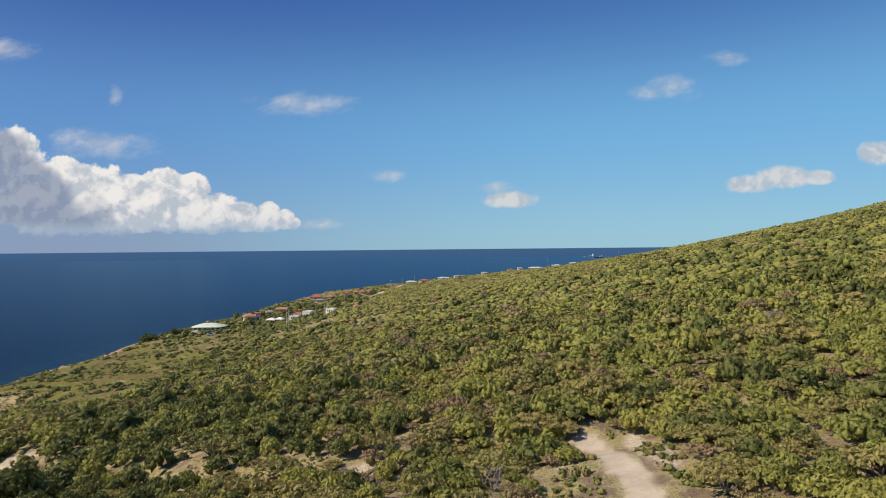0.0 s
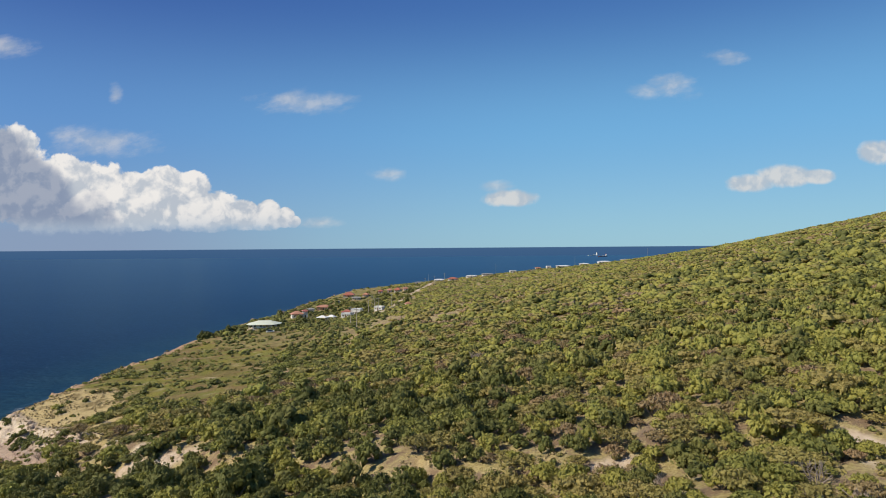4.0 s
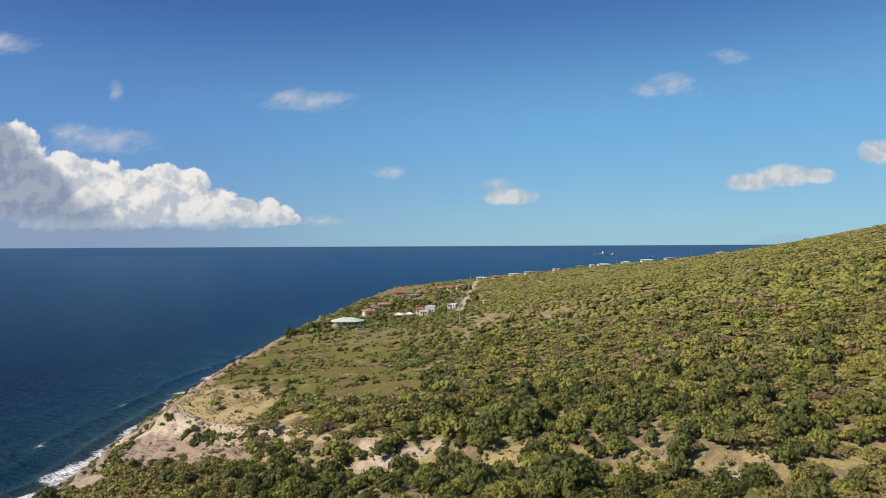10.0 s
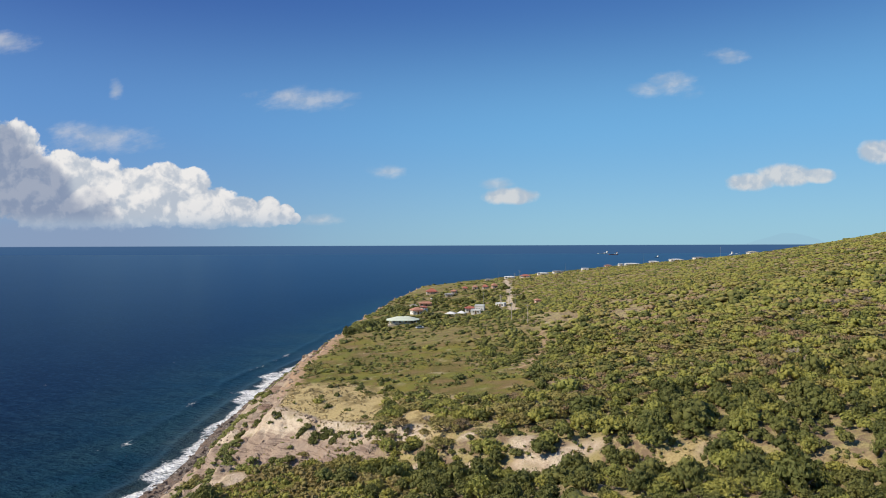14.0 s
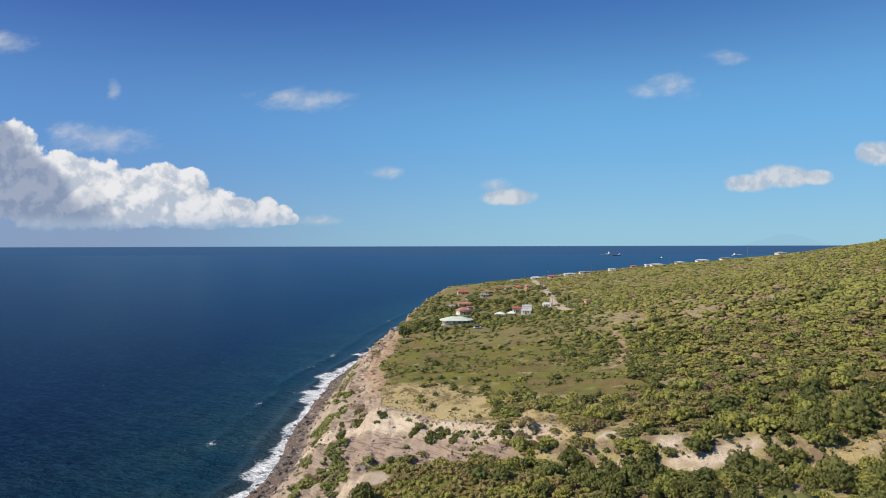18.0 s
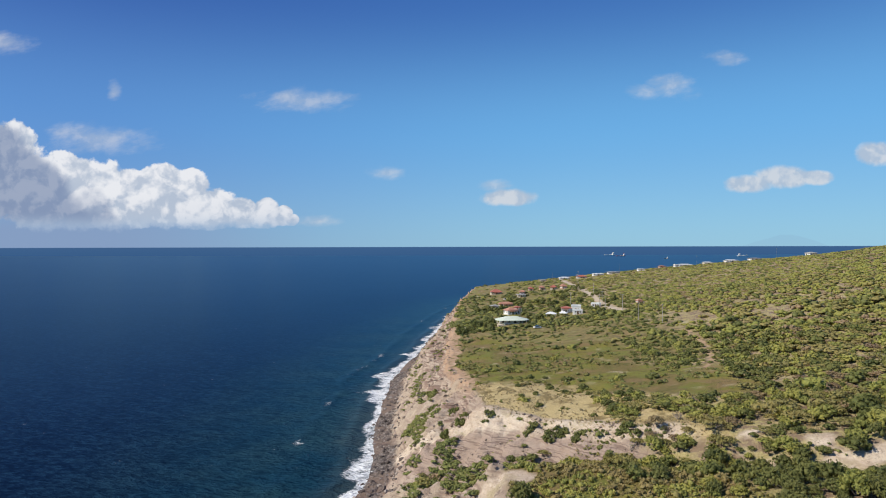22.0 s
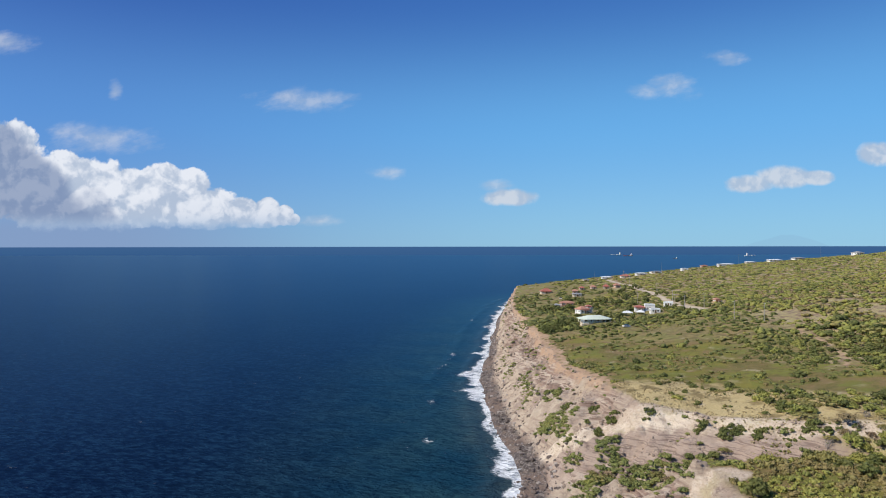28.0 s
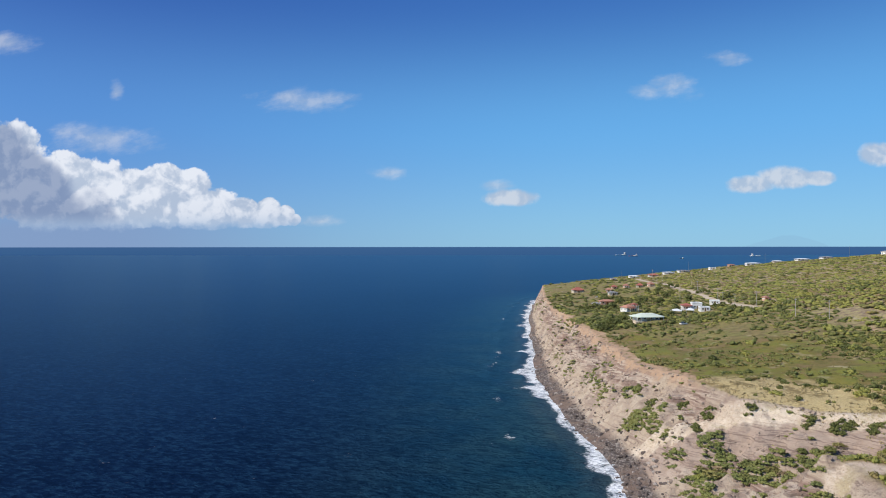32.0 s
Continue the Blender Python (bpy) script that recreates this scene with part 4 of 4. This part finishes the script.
keep = (np.maximum(straw(tx, ty), discs(BARE, tx, ty)) > .4) & (off_line(tx, ty, ROAD) > 2.2) & (coast(tx, ty) > 1.0) & (fbm(tx / 5, ty / 5, 3, 97) > .42)
r = rng.uniform(.2, .45, keep.sum())
plant("dry_grass", "tufts of dry straw-coloured grass", [crown("scrub", 1, 9, .4, ICO0) for _ in range(3)], np.stack([tx[keep], ty[keep], height(tx[keep], ty[keep]) - .08, r, r * rng.uniform(.9, 1.5, r.size), rng.uniform(0, 6, r.size)], 1), STRAW, category="grass")
ux, uy = rng.uniform(-140, 100, 26000), rng.uniform(50, 225, 26000)
low_growth = discs(SHRUBBY, ux, uy)
keep = (np.maximum(np.maximum(bare(ux, uy), bank(ux, uy)), low_growth) > .4) & (off_line(ux, uy, ROAD) > 2.4) & (off_line(ux, uy, TRACK) > 1.6) & (fbm(ux / 3, uy / 3, 3, 98) > .5 - .14 * low_growth)
r = rng.uniform(.3, .95, keep.sum())
undergrowth = np.stack([ux[keep], uy[keep], height(ux[keep], uy[keep]) - .1, r, r * rng.uniform(.8, 1.2, r.size), rng.uniform(0, 6, r.size)], 1)
sort = rng.integers(0, 3, len(undergrowth))
for i, (mat, words) in enumerate(((LEAF["scrub"], "small olive shrubs on the bare banks"), (LEAF["dark"], "small dark green shrubs on the bare banks"), (LEAF["mat"], "small green shrubs on the bare banks"))):
    plant("undergrowth", words, SCRUB, undergrowth[sort == i], mat, category="shrubs")
fx, fy = rng.uniform(-192, -120, 16000), rng.uniform(110, 640, 16000)
keep = (np.maximum(bank(fx, fy), 1 - step(.98, 1.03, coast(fx, fy))) > .6) & (coast(fx, fy) > .28) & (fbm(fx / 7, fy / 7, 3, 99) > .45)
r = 0.15 + 0.7 * rng.uniform(size=keep.sum()) ** 3
scree = np.stack([fx[keep], fy[keep], height(fx[keep], fy[keep]), r, r, rng.uniform(0, 6, r.size)], 1)
cx, cy = rng.uniform(-192, -120, 26000), np.where(rng.uniform(size=26000) < .6, rng.uniform(120, 240, 26000), rng.uniform(240, 640, 26000))
cc = coast(cx, cy)
raw = np.maximum(bank(cx, cy), 1 - step(1.0, 1.05, cc)) > .5
patch = fbm(cx / 8, cy / 11, 3, 95)
green, dim = discs(MATS, cx, cy) > .5, discs(DARK_SHRUBS, cx, cy) > .4
keep = ((cc > .27) & (cc < 1.2) & green) | ((cc > .33) & (cc < .9) & (patch > .66) & raw) | (raw & (cc > .3) & (patch > .42) & (rng.uniform(size=cx.size) < .02))
r = rng.uniform(.5, 1.55, keep.sum())
plant("cliff_scrub", "green scrub clinging to the cliff", [crown("scrub", 5, 45, .13, OCTA, 0.75) for _ in range(4)], np.stack([cx[keep], cy[keep], height(cx[keep], cy[keep]) - .1, r, r * .75, rng.uniform(0, 6, r.size)], 1), LEAF["mat"], category="scrub")

r = rng.uniform(.5, 1.3, dim.sum())
plant("dark_cliff_shrubs", "dark grey-green shrubs on the pale bank", [crown("scrub", 4, 40, .2, ICO0) for _ in range(4)], np.stack([cx[dim], cy[dim], height(cx[dim], cy[dim]) - .1, r, r * 1.3, rng.uniform(0, 6, r.size)], 1), LEAF["dark"], category="shrubs")

# tall dark bushes between the hall and the brow
ex, ey = rng.uniform(-168, -140, 900), rng.uniform(322, 366, 900)
keep = (discs([(-160, 336, 5, 9), (-153, 347, 6, 7), (-147, 356, 5, 4)], ex, ey) > .5) & (coast(ex, ey) > 1.04) & (np.hypot(ex + 156, ey - 356) > 5) & (rng.uniform(size=900) < .16)
r = rng.uniform(1.3, 2.6, keep.sum())
plant("brow_bushes", "tall dark green bushes at the cliff's brow", MIDDLE["dark"], np.stack([ex[keep], ey[keep], height(ex[keep], ey[keep]) - .6, r, r * rng.uniform(1.2, 1.7, r.size), rng.uniform(0, 6, r.size)], 1), LEAF["dark"], category="bushes")

# shade trees among the houses
vx, vy = rng.uniform(-150, -55, 900), rng.uniform(356, 520, 900)
keep = (fbm(vx / 16, vy / 16, 3, 93) > .5) & (coast(vx, vy) > 1.06) & ~plots(vx, vy) & (rng.uniform(size=900) < .3)
r = rng.uniform(1.8, 3.4, keep.sum())
plant("village_trees", "dark green shade trees among the houses", BEYOND["dark"], np.stack([vx[keep], vy[keep], height(vx[keep], vy[keep]) - .5, r, r * rng.uniform(.9, 1.3, r.size), rng.uniform(0, 6, r.size)], 1), LEAF["dark"])

# boulders along the water
bx, by = rng.uniform(-215, -90, 30000), rng.uniform(150, 760, 30000)
bc = coast(bx, by)
keep = (bc > -.06) & (bc < .31) & (rng.uniform(size=30000) < np.interp(by, [150, 420, 760], [1, .6, .25]))
r = 0.25 + 0.75 * rng.uniform(size=keep.sum()) ** 3
rocks = [(ICO0[0] * (1 + .22 * rng.normal(size=(len(ICO0[0]), 1))) * [1, .85, .7], ICO0[1]) for _ in range(6)]
spots_b = np.stack([bx[keep], by[keep], height(bx[keep], by[keep]), r, r, rng.uniform(0, 6, r.size)], 1)
pale = rng.uniform(size=len(spots_b)) < .3
plant("shore_boulders", "dark boulders along the water", rocks, spots_b[~pale], STONE, category="boulders")
plant("pale_shore_boulders", "pale boulders among the dark ones", rocks, spots_b[pale], PALE_STONE, category="boulders")
plant("scree", "loose pale stones on the cliff", rocks, scree, TUFF, category="stones")


# ------------------------------------------------------------------ houses
def box(x0, y0, z0, x1, y1, z1):
    v = np.array([(x, y, z) for z in (z0, z1) for x, y in ((x0, y0), (x1, y0), (x1, y1), (x0, y1))], float)
    return v, np.array([(0, 3, 2, 1), (4, 5, 6, 7), (0, 1, 5, 4), (1, 2, 6, 5), (2, 3, 7, 6), (3, 0, 4, 7)])


def part(name, geo, mat, parent, label=""):
    ob = new(name, mesh_np(name, *geo, mat))
    ob.parent = parent
    if label:
        tagged(ob, label)
    return ob


def hip_roof(w, d, z, rise, over=0.6, thick=0.22):
    """A hipped roof with eaves of some thickness over w by d metres."""
    a, b = w / 2 + over, d / 2 + over
    rx, ry = max(a - b, 0.05), 0.05
    v = [(-a, -b, z), (a, -b, z), (a, b, z), (-a, b, z), (-a, -b, z + thick), (a, -b, z + thick), (a, b, z + thick), (-a, b, z + thick),
         (-rx, -ry, z + rise), (rx, -ry, z + rise), (rx, ry, z + rise), (-rx, ry, z + rise)]
    f = [(0, 3, 2, 1), (0, 1, 5, 4), (1, 2, 6, 5), (2, 3, 7, 6), (3, 0, 4, 7), (4, 5, 9, 8), (5, 6, 10, 9), (6, 7, 11, 10), (7, 4, 8, 11), (8, 9, 10, 11)]
    return np.array(v, float), np.array(f)


def flat_roof(w, d, z):
    """A flat roof slab behind a low parapet."""
    t = 0.22
    parts = [box(-w / 2 - .15, -d / 2 - .15, z, w / 2 + .15, d / 2 + .15, z + .2)]
    for x0, y0, x1, y1 in ((-w / 2, -d / 2, w / 2, -d / 2 + t), (-w / 2, d / 2 - t, w / 2, d / 2), (-w / 2, -d / 2 + t, -w / 2 + t, d / 2 - t), (w / 2 - t, -d / 2 + t, w / 2, d / 2 - t)):
        parts.append(box(x0, y0, z + .2, x1, y1, z + .65))
    return merge(parts)


def window(parent, x, y, z, w, h, side):
    """A framed window on the wall whose outside faces side: 0 the front (-y), 1 right, 2 back, 3 left."""
    turn = (0, 90, 180, 270)[side]
    t = 0.12
    frame_ob = part("window", merge([box(-w / 2, -.05, 0, w / 2, .03, t), box(-w / 2, -.05, h - t, w / 2, .03, h), box(-w / 2, -.05, t, -w / 2 + t, .03, h - t),
                                     box(w / 2 - t, -.05, t, w / 2, .03, h - t), box(-.04, -.04, t, .04, .03, h - t)]), FRAME, parent)
    frame_ob.matrix_basis = pose(x, y, z, 0, 0, turn)
    part("pane", box(-w / 2 + t, -.02, t, w / 2 - t, .01, h - t), GLASS, frame_ob)
    part("sill", box(-w / 2 - .1, -.16, -.1, w / 2 + .1, .02, 0), FRAME, frame_ob)


def house(x, y, w, d, h, turn, wall, roof, rise=1.9, hip=True, label="", storeys=1, group=""):
    """A small house: walls, roof, door and framed windows on all sides. It stands a little into the slope."""
    z = float(height(x, y)) - 0.4
    ob = tagged(new("house"), label, "house", group)
    ob.matrix_world = pose(x, y, z, 0, 0, turn)
    part("wall", box(-w / 2, -d / 2, -1.5, w / 2, d / 2, h), wall, ob)
    r = part("roof", hip_roof(w, d, h + .01, rise) if hip else flat_roof(w, d, h + .01), roof, ob)
    if hip:
        part("ridge_cap", box(-max(w - d, .4) / 2 - .3, -.14, h + rise - .03, max(w - d, .4) / 2 + .3, .14, h + rise + .07), roof, r)
    part("door", box(-.5, -d / 2 - .05, .35, .5, -d / 2 + .02, 2.45), WOOD, ob)
    for s in range(storeys):
        base = 1.25 + s * 2.9
        n = max(2, int(w // 2.8))
        for i in range(n):
            wx = -w / 2 + (i + .5) * w / n
            if abs(wx) > .9 or s:
                window(ob, wx, -d / 2, base, 1.15, 1.2, 0)
            window(ob, wx, d / 2, base, 1.15, 1.2, 2)
        for i in range(2):
            wy = -d / 2 + (i + .5) * d / 2
            window(ob, w / 2, wy, base, 1.1, 1.2, 1)
            window(ob, -w / 2, wy, base, 1.1, 1.2, 3)
    # a roofed porch on posts before the door
    if hip:
        part("porch_roof", box(-w * .32, -d / 2 - 2.3, h - .35, w * .32, -d / 2 - .02, h - .2), roof, ob)
        for px in (-w * .3, 0.8, w * .3):
            part("porch_post", box(px - .08, -d / 2 - 2.2, -1.2, px + .08, -d / 2 - 2.04, h - .36), FRAME, ob)
        part("porch_floor", box(-w * .34, -d / 2 - 2.4, -1.4, w * .34, -d / 2 - .03, .15), CREAM, ob)
    return ob


VILLAGE = "houses of the village"
for x, y, w, d, h, turn, wall, roof, rise, hip, storeys, label in (
        (-128, 402, 7.2, 6, 2.9, 24, WHITE, RUST_ROOF, 2.0, True, 1, "white house with a faded red hipped roof"),
        (-123.4, 404.5, 3.2, 3.2, 4.9, 24, WHITE, RED_ROOF, 0.9, True, 2, "narrow white two-storey annex with a small red roof"),
        (-87, 392, 6, 5.5, 3.8, -10, WHITE, WHITE_ROOF, 1.5, False, 1, "white block house with a flat parapet roof"),
        (-90.5, 372, 5.6, 5, 2.5, -8, WHITE, WHITE_ROOF, 1.5, False, 1, "bright white cube house below a larger one"),
        (-93.4, 392.5, 5.6, 5, 3.4, -10, WHITE, RED_ROOF, 1.3, True, 1, "white upper house with a red hipped roof"),
        (-73, 397, 5.8, 5, 2.6, -20, WHITE, WHITE_ROOF, 1.5, False, 1, "low white house with a flat roof beside the lane"),
        (-124, 471, 10, 5, 2.5, 10, PEACH, RUST_ROOF, 1.5, True, 1, "long low peach house with a faded red roof"),
        (-133, 466, 5, 4, 2.3, 22, CREAM, GREY_ROOF, 1.2, True, 1, "cream house with a weathered grey roof"),
        (-121.5, 581, 10, 7, 2.4, 5, CREAM, RED_ROOF, 2.8, True, 1, "cream house with a tall red hipped roof at the cliff's end"),
        (-101, 548, 4.6, 4.2, 2.4, -12, PEACH, RUST_ROOF, 1.6, True, 1, "peach house with a faded red roof among trees"),
        (-90, 570, 4.2, 4.2, 2.4, 0, PEACH, RED_ROOF, 1.7, True, 1, "small peach house with a red roof"),
        (-81, 563, 4.2, 4.0, 2.5, 8, PEACH, RUST_ROOF, 1.7, True, 1, "small peach house with a rusty roof"),
        (-72.5, 550, 5.2, 4.4, 2.4, -14, CREAM, RED_ROOF, 2.0, True, 1, "cream house with a red hipped roof"),
        (-65, 543, 4.2, 4.2, 2.7, 18, PEACH, RUST_ROOF, 2.0, True, 1, "peach house with a steep faded red roof"),
        (-105.5, 519, 7, 4.8, 2.3, 0, CREAM, GREY_ROOF, 0.9, True, 1, "low cream shed house with a pale grey roof"),
        (-36, 684, 12.5, 7.2, 2.3, 0, WHITE, WHITE_ROOF, 1.5, True, 1, "long white house on the skyline"),
        (-60, 680, 7, 5.6, 2.2, 0, CREAM, GREY_ROOF, 1.4, True, 1, "cream house on the skyline"),
        (-21, 664, 11.7, 7.2, 2.3, -6, WHITE, RED_ROOF, 2.3, True, 1, "white house with a red roof on the skyline"),
        (0, 676, 13.3, 7.2, 2.2, 0, WHITE, WHITE_ROOF, 1.2, True, 1, "long white bungalow on the skyline"),
        (18, 680, 14, 7.2, 2.2, 4, WHITE, GREY_ROOF, 1.2, True, 1, "long pale bungalow with a grey roof"),
        (45, 668, 8, 6, 2.7, 0, WHITE, WHITE_ROOF, 1.5, False, 1, "large white flat-roofed building on the skyline"),
        (76, 690, 7, 6.4, 2.7, 0, PEACH, RUST_ROOF, 1.6, True, 1, "orange house with a rusty roof on the skyline"),
        (84, 668, 5.5, 5.5, 3.2, 0, WHITE, WHITE_ROOF, 1.5, False, 1, "white cube house on the skyline"),
        (106, 700, 17.2, 8, 2.5, 0, WHITE, WHITE_ROOF, 1.3, True, 1, "long white hall on the skyline"),
        (128, 690, 10.9, 7.2, 2.5, 0, CREAM, WHITE_ROOF, 1.3, True, 1, "cream house with a white roof on the skyline"),
        (146, 672, 15.6, 7.2, 2.8, 0, WHITE, WHITE_ROOF, 1.3, True, 1, "white hall with a pale roof among low scrub"),
        (170, 668, 14, 8, 2.8, 6, WHITE, GREY_ROOF, 1.3, True, 1, "pale hall with a grey roof on the skyline"),
        (-53, 372, 2.8, 2.6, 1.9, 15, PEACH, RUST_ROOF, 1.1, True, 1, "small hut with a red roof among the trees"),
        (208, 628, 10.1, 8, 3.6, 10, WHITE, GREY_ROOF, 2.0, True, 1, "white house with a grey roof on the crest")):
    if y > 600:                                  # the far row lies low behind the scrub
        w, d, h, rise = w * .85, d * .85, h * .85, rise * .7
    house(x, y, w, d, h, turn, wall, roof, rise, hip, label, storeys, VILLAGE)


def pavilion(x, y, turn):
    """The open hall with the pale green roof: eight-sided ends, posts all round, a dim room inside."""
    z = float(height(x, y)) - 0.2
    ob = tagged(new("pavilion"), "open white hall with a wide pale green hipped roof", "pavilion")
    ob.matrix_world = pose(x, y, z, 0, 0, turn)
    a, b, k = 9.4, 6.2, 3.2
    rim = [(-a, -b + k), (-a + k, -b), (a - k, -b), (a, -b + k), (a, b - k), (a - k, b), (-a + k, b), (-a, b - k)]
    v = [(p, q, 2.5) for p, q in rim] + [(p, q, 2.75) for p, q in rim] + [(-a + 6.2, 0, 4.5), (a - 6.2, 0, 4.5)]
    top = {0: 16, 1: 16, 2: 17, 3: 17, 4: 17, 5: 17, 6: 16, 7: 16}
    f = []
    for i in range(8):
        j = (i + 1) % 8
        f.append((i, j, j + 8))
        f.append((i, j + 8, i + 8))
        f.append((i + 8, j + 8, top[j]))
        if top[i] != top[j]:
            f.append((i + 8, top[j], top[i]))
    f += [(0, i + 1, i) for i in range(1, 7)]
    part("roof", (np.array(v, float), np.array(f)), GREEN_ROOF, ob)
    part("floor_slab", box(-a + .8, -b + .8, -1.2, a - .8, b - .8, .25), CREAM, ob)
    part("inner_wall", box(-a + 3, -b + 4.5, .25, a - 3, b - 1.5, 2.49), WHITE, ob)
    for i in range(7):
        part("post", box(-7.5 + i * 2.5 - .16, -b + .9, .25, -7.5 + i * 2.5 + .16, -b + 1.2, 2.49), FRAME, ob)
        part("back_post", box(-7.5 + i * 2.5 - .16, b - 1.2, .25, -7.5 + i * 2.5 + .16, b - .9, 2.49), FRAME, ob)
    for i in range(6):
        part("railing", box(-7.3 + i * 2.5, -b + 1.0, .9, -5.2 + i * 2.5, -b + 1.08, 1.05), FRAME, ob)
    for i in range(4):
        window(ob, -5.1 + i * 3.4, -b + 4.5, .9, 1.5, 1.1, 0)


pavilion(-133.6, 348, 4)


def open_shelter(x, y, turn, w, d, label):
    """A low white roof of two slopes on thin posts."""
    ob = tagged(new("shelter"), label, "shelter")
    ob.matrix_world = pose(x, y, float(height(x, y)), 0, 0, turn)
    roof = part("canopy", hip_roof(w, d, 1.9, 1.3, 0.3), WHITE_ROOF, ob)
    part("ridge_cap", box(-(w - d) / 2, -.12, 3.17, (w - d) / 2, .12, 3.26), WHITE_ROOF, roof)
    for px in (-w / 2 + .2, w / 2 - .2):
        for py in (-d / 2 + .2, d / 2 - .2):
            part("post", box(px - .07, py - .07, -.6, px + .07, py + .07, 1.9), STEEL, ob)


open_shelter(-106, 376, -14, 6, 4.2, "low white-roofed shelter on thin posts")
open_shelter(-99.5, 371, -20, 4.4, 3, "small white-roofed shelter below the white houses")


def utility_pole(x, y, h, turn):
    ob = tagged(new("utility_pole"), "grey timber utility pole with a crossarm", "pole", "poles along the lane")
    ob.matrix_world = pose(x, y, float(height(x, y)), 0, 0, turn)
    part("post", limb((0, 0, -.8), (0, 0, h), .16, .12, 8), POLE, ob)
    part("crossarm", box(-1.1, -.06, h - .75, 1.1, .06, h - .6), POLE, ob)
    for px in (-1.0, -.5, .5, 1.0):
        part("insulator", limb((px, 0, h - .6), (px, 0, h - .42), .05, .03, 6), FRAME, ob)


for x, y, h, turn in ((-74.5, 382, 9, 10), (-76, 363, 9, 15), (-69, 352, 9.5, 5), (-77, 299, 9, 25), (-71.5, 281.5, 9, 30), (-82, 432, 9, 0), (-66, 408, 9, 0), (-60, 455, 9, 0), (-48, 560, 9, 0), (-40, 600, 9, 0), (-30, 640, 9, 0)):
    utility_pole(x, y, h, turn)


def mast(x, y, h):
    ob = tagged(new("radio_mast"), "thin steel mast on the skyline", "mast")
    ob.matrix_world = pose(x, y, float(height(x, y)))
    part("shaft", limb((0, 0, -.5), (0, 0, h), .14, .06, 6), STEEL, ob)
    part("crosspiece", box(-.8, -.05, h * .8, .8, .05, h * .8 + .1), STEEL, ob)


for x, y, h in ((28, 690, 11), (120, 700, 12), (-48, 690, 9), (190, 660, 12)):
    mast(x, y, h)


def car(x, y, turn, paint, label):
    ob = tagged(new("car"), label, "car")
    ob.matrix_world = pose(x, y, float(height(x, y)) + .05, 0, 0, turn)
    v, f = box(-2.1, -.85, .35, 2.1, .85, .95)
    part("body", (v * np.where(v[:, 2:3] > .9, [[.97, .93, 1]], [[1, 1, 1]]), f), paint, ob)
    v, f = box(-1.3, -.75, .95, 1.0, .75, 1.5)
    part("cabin", (v * np.where(v[:, 2:3] > 1.4, [[.78, .85, 1]], [[1, 1, 1]]), f), GLASS, ob)
    for wx in (-1.3, 1.3):
        for wy in (-.85, .7):
            part("wheel", limb((wx, wy, .32), (wx, wy + .15, .32), .32, .32, 12), STONE, ob)


car(-123, 322, 20, WHITE, "small white car parked on the bare ground by the hall")
car(-120, 515, 70, WHITE, "white car parked by a house")
pool = tagged(new("swimming_pool"), "small blue pool with a pale rim near the cliff", "pool")
pool.matrix_world = pose(-156, 356, float(height(-156, 356)) + .1, 0, 0, 20)
part("rim", merge([box(-4, -2.2, -1.4, 4, -1.8, .25), box(-4, 1.8, -1.4, 4, 2.2, .25), box(-4, -1.8, -1.4, -3.6, 1.8, .25), box(3.6, -1.8, -1.4, 4, 1.8, .25)]), CREAM, pool)
part("water", box(-3.6, -1.8, -1.4, 3.6, 1.8, .12), POOL, pool)


# ------------------------------------------------------------------ ships at anchor
def ship(x, y, length, hull, turn, label, house_at=-.36):
    ob = tagged(new("ship"), label, "ship", "ships at anchor")
    ob.matrix_world = pose(x, y, 2, 0, 0, turn)
    L, B, H = length / 2, length * .075, length * .055
    v = [(-L, -B * .8, -1), (L * .82, -B * .6, -1), (L * .9, 0, -1), (L * .82, B * .6, -1), (-L, B * .8, -1),
         (-L, -B, H), (L * .85, -B * .8, H * 1.1), (L, 0, H * 1.35), (L * .85, B * .8, H * 1.1), (-L, B, H)]
    f = [(0, 5, 6), (0, 6, 1), (1, 6, 7), (1, 7, 2), (2, 7, 8), (2, 8, 3), (3, 8, 9), (3, 9, 4), (4, 9, 5), (4, 5, 0), (5, 9, 8), (5, 8, 6), (6, 8, 7)]
    part("hull", (np.array(v, float), np.array(f)), hull, ob)
    hx = house_at * length
    part("deckhouse", merge([box(hx - L * .14, -B * .8, H, hx + L * .14, B * .8, H * 2.4), box(hx - L * .1, -B * .7, H * 2.4, hx + L * .1, B * .7, H * 3.6)]), WHITE, ob)
    part("bridge", box(hx - L * .05, -B * .95, H * 3.6, hx + L * .09, B * .95, H * 4.3), WHITE, ob)
    part("funnel", limb((hx - L * .1, 0, H * 3.5), (hx - L * .1, 0, H * 5), L * .035, L * .03, 8), hull, ob)
    part("foremast", limb((L * .7, 0, H), (L * .7, 0, H * 3), .5, .3, 6), WHITE, ob)
    part("deck_gear", merge([box(-L * .1, -B * .3, H, L * .5, B * .3, H * 1.5), box(L * .2, -B * .6, H, L * .26, B * .6, H * 1.9)]), WHITE, ob)


for x, y, length, hull, turn, label, at in ((1155, 4800, 92, WHITE, 8, "white tanker at anchor far out", .3), (1110, 4350, 72, HULL_RED, 12, "red-hulled tanker with a white deckhouse", .32),
                                            (1090, 3420, 40, HULL_DARK, 40, "dark-hulled supply ship with a white stern house", .3), (1930, 4250, 80, WHITE, 5, "white ship far off near the horizon", -.3)):
    ship(x, y, length, hull, turn, label, at)
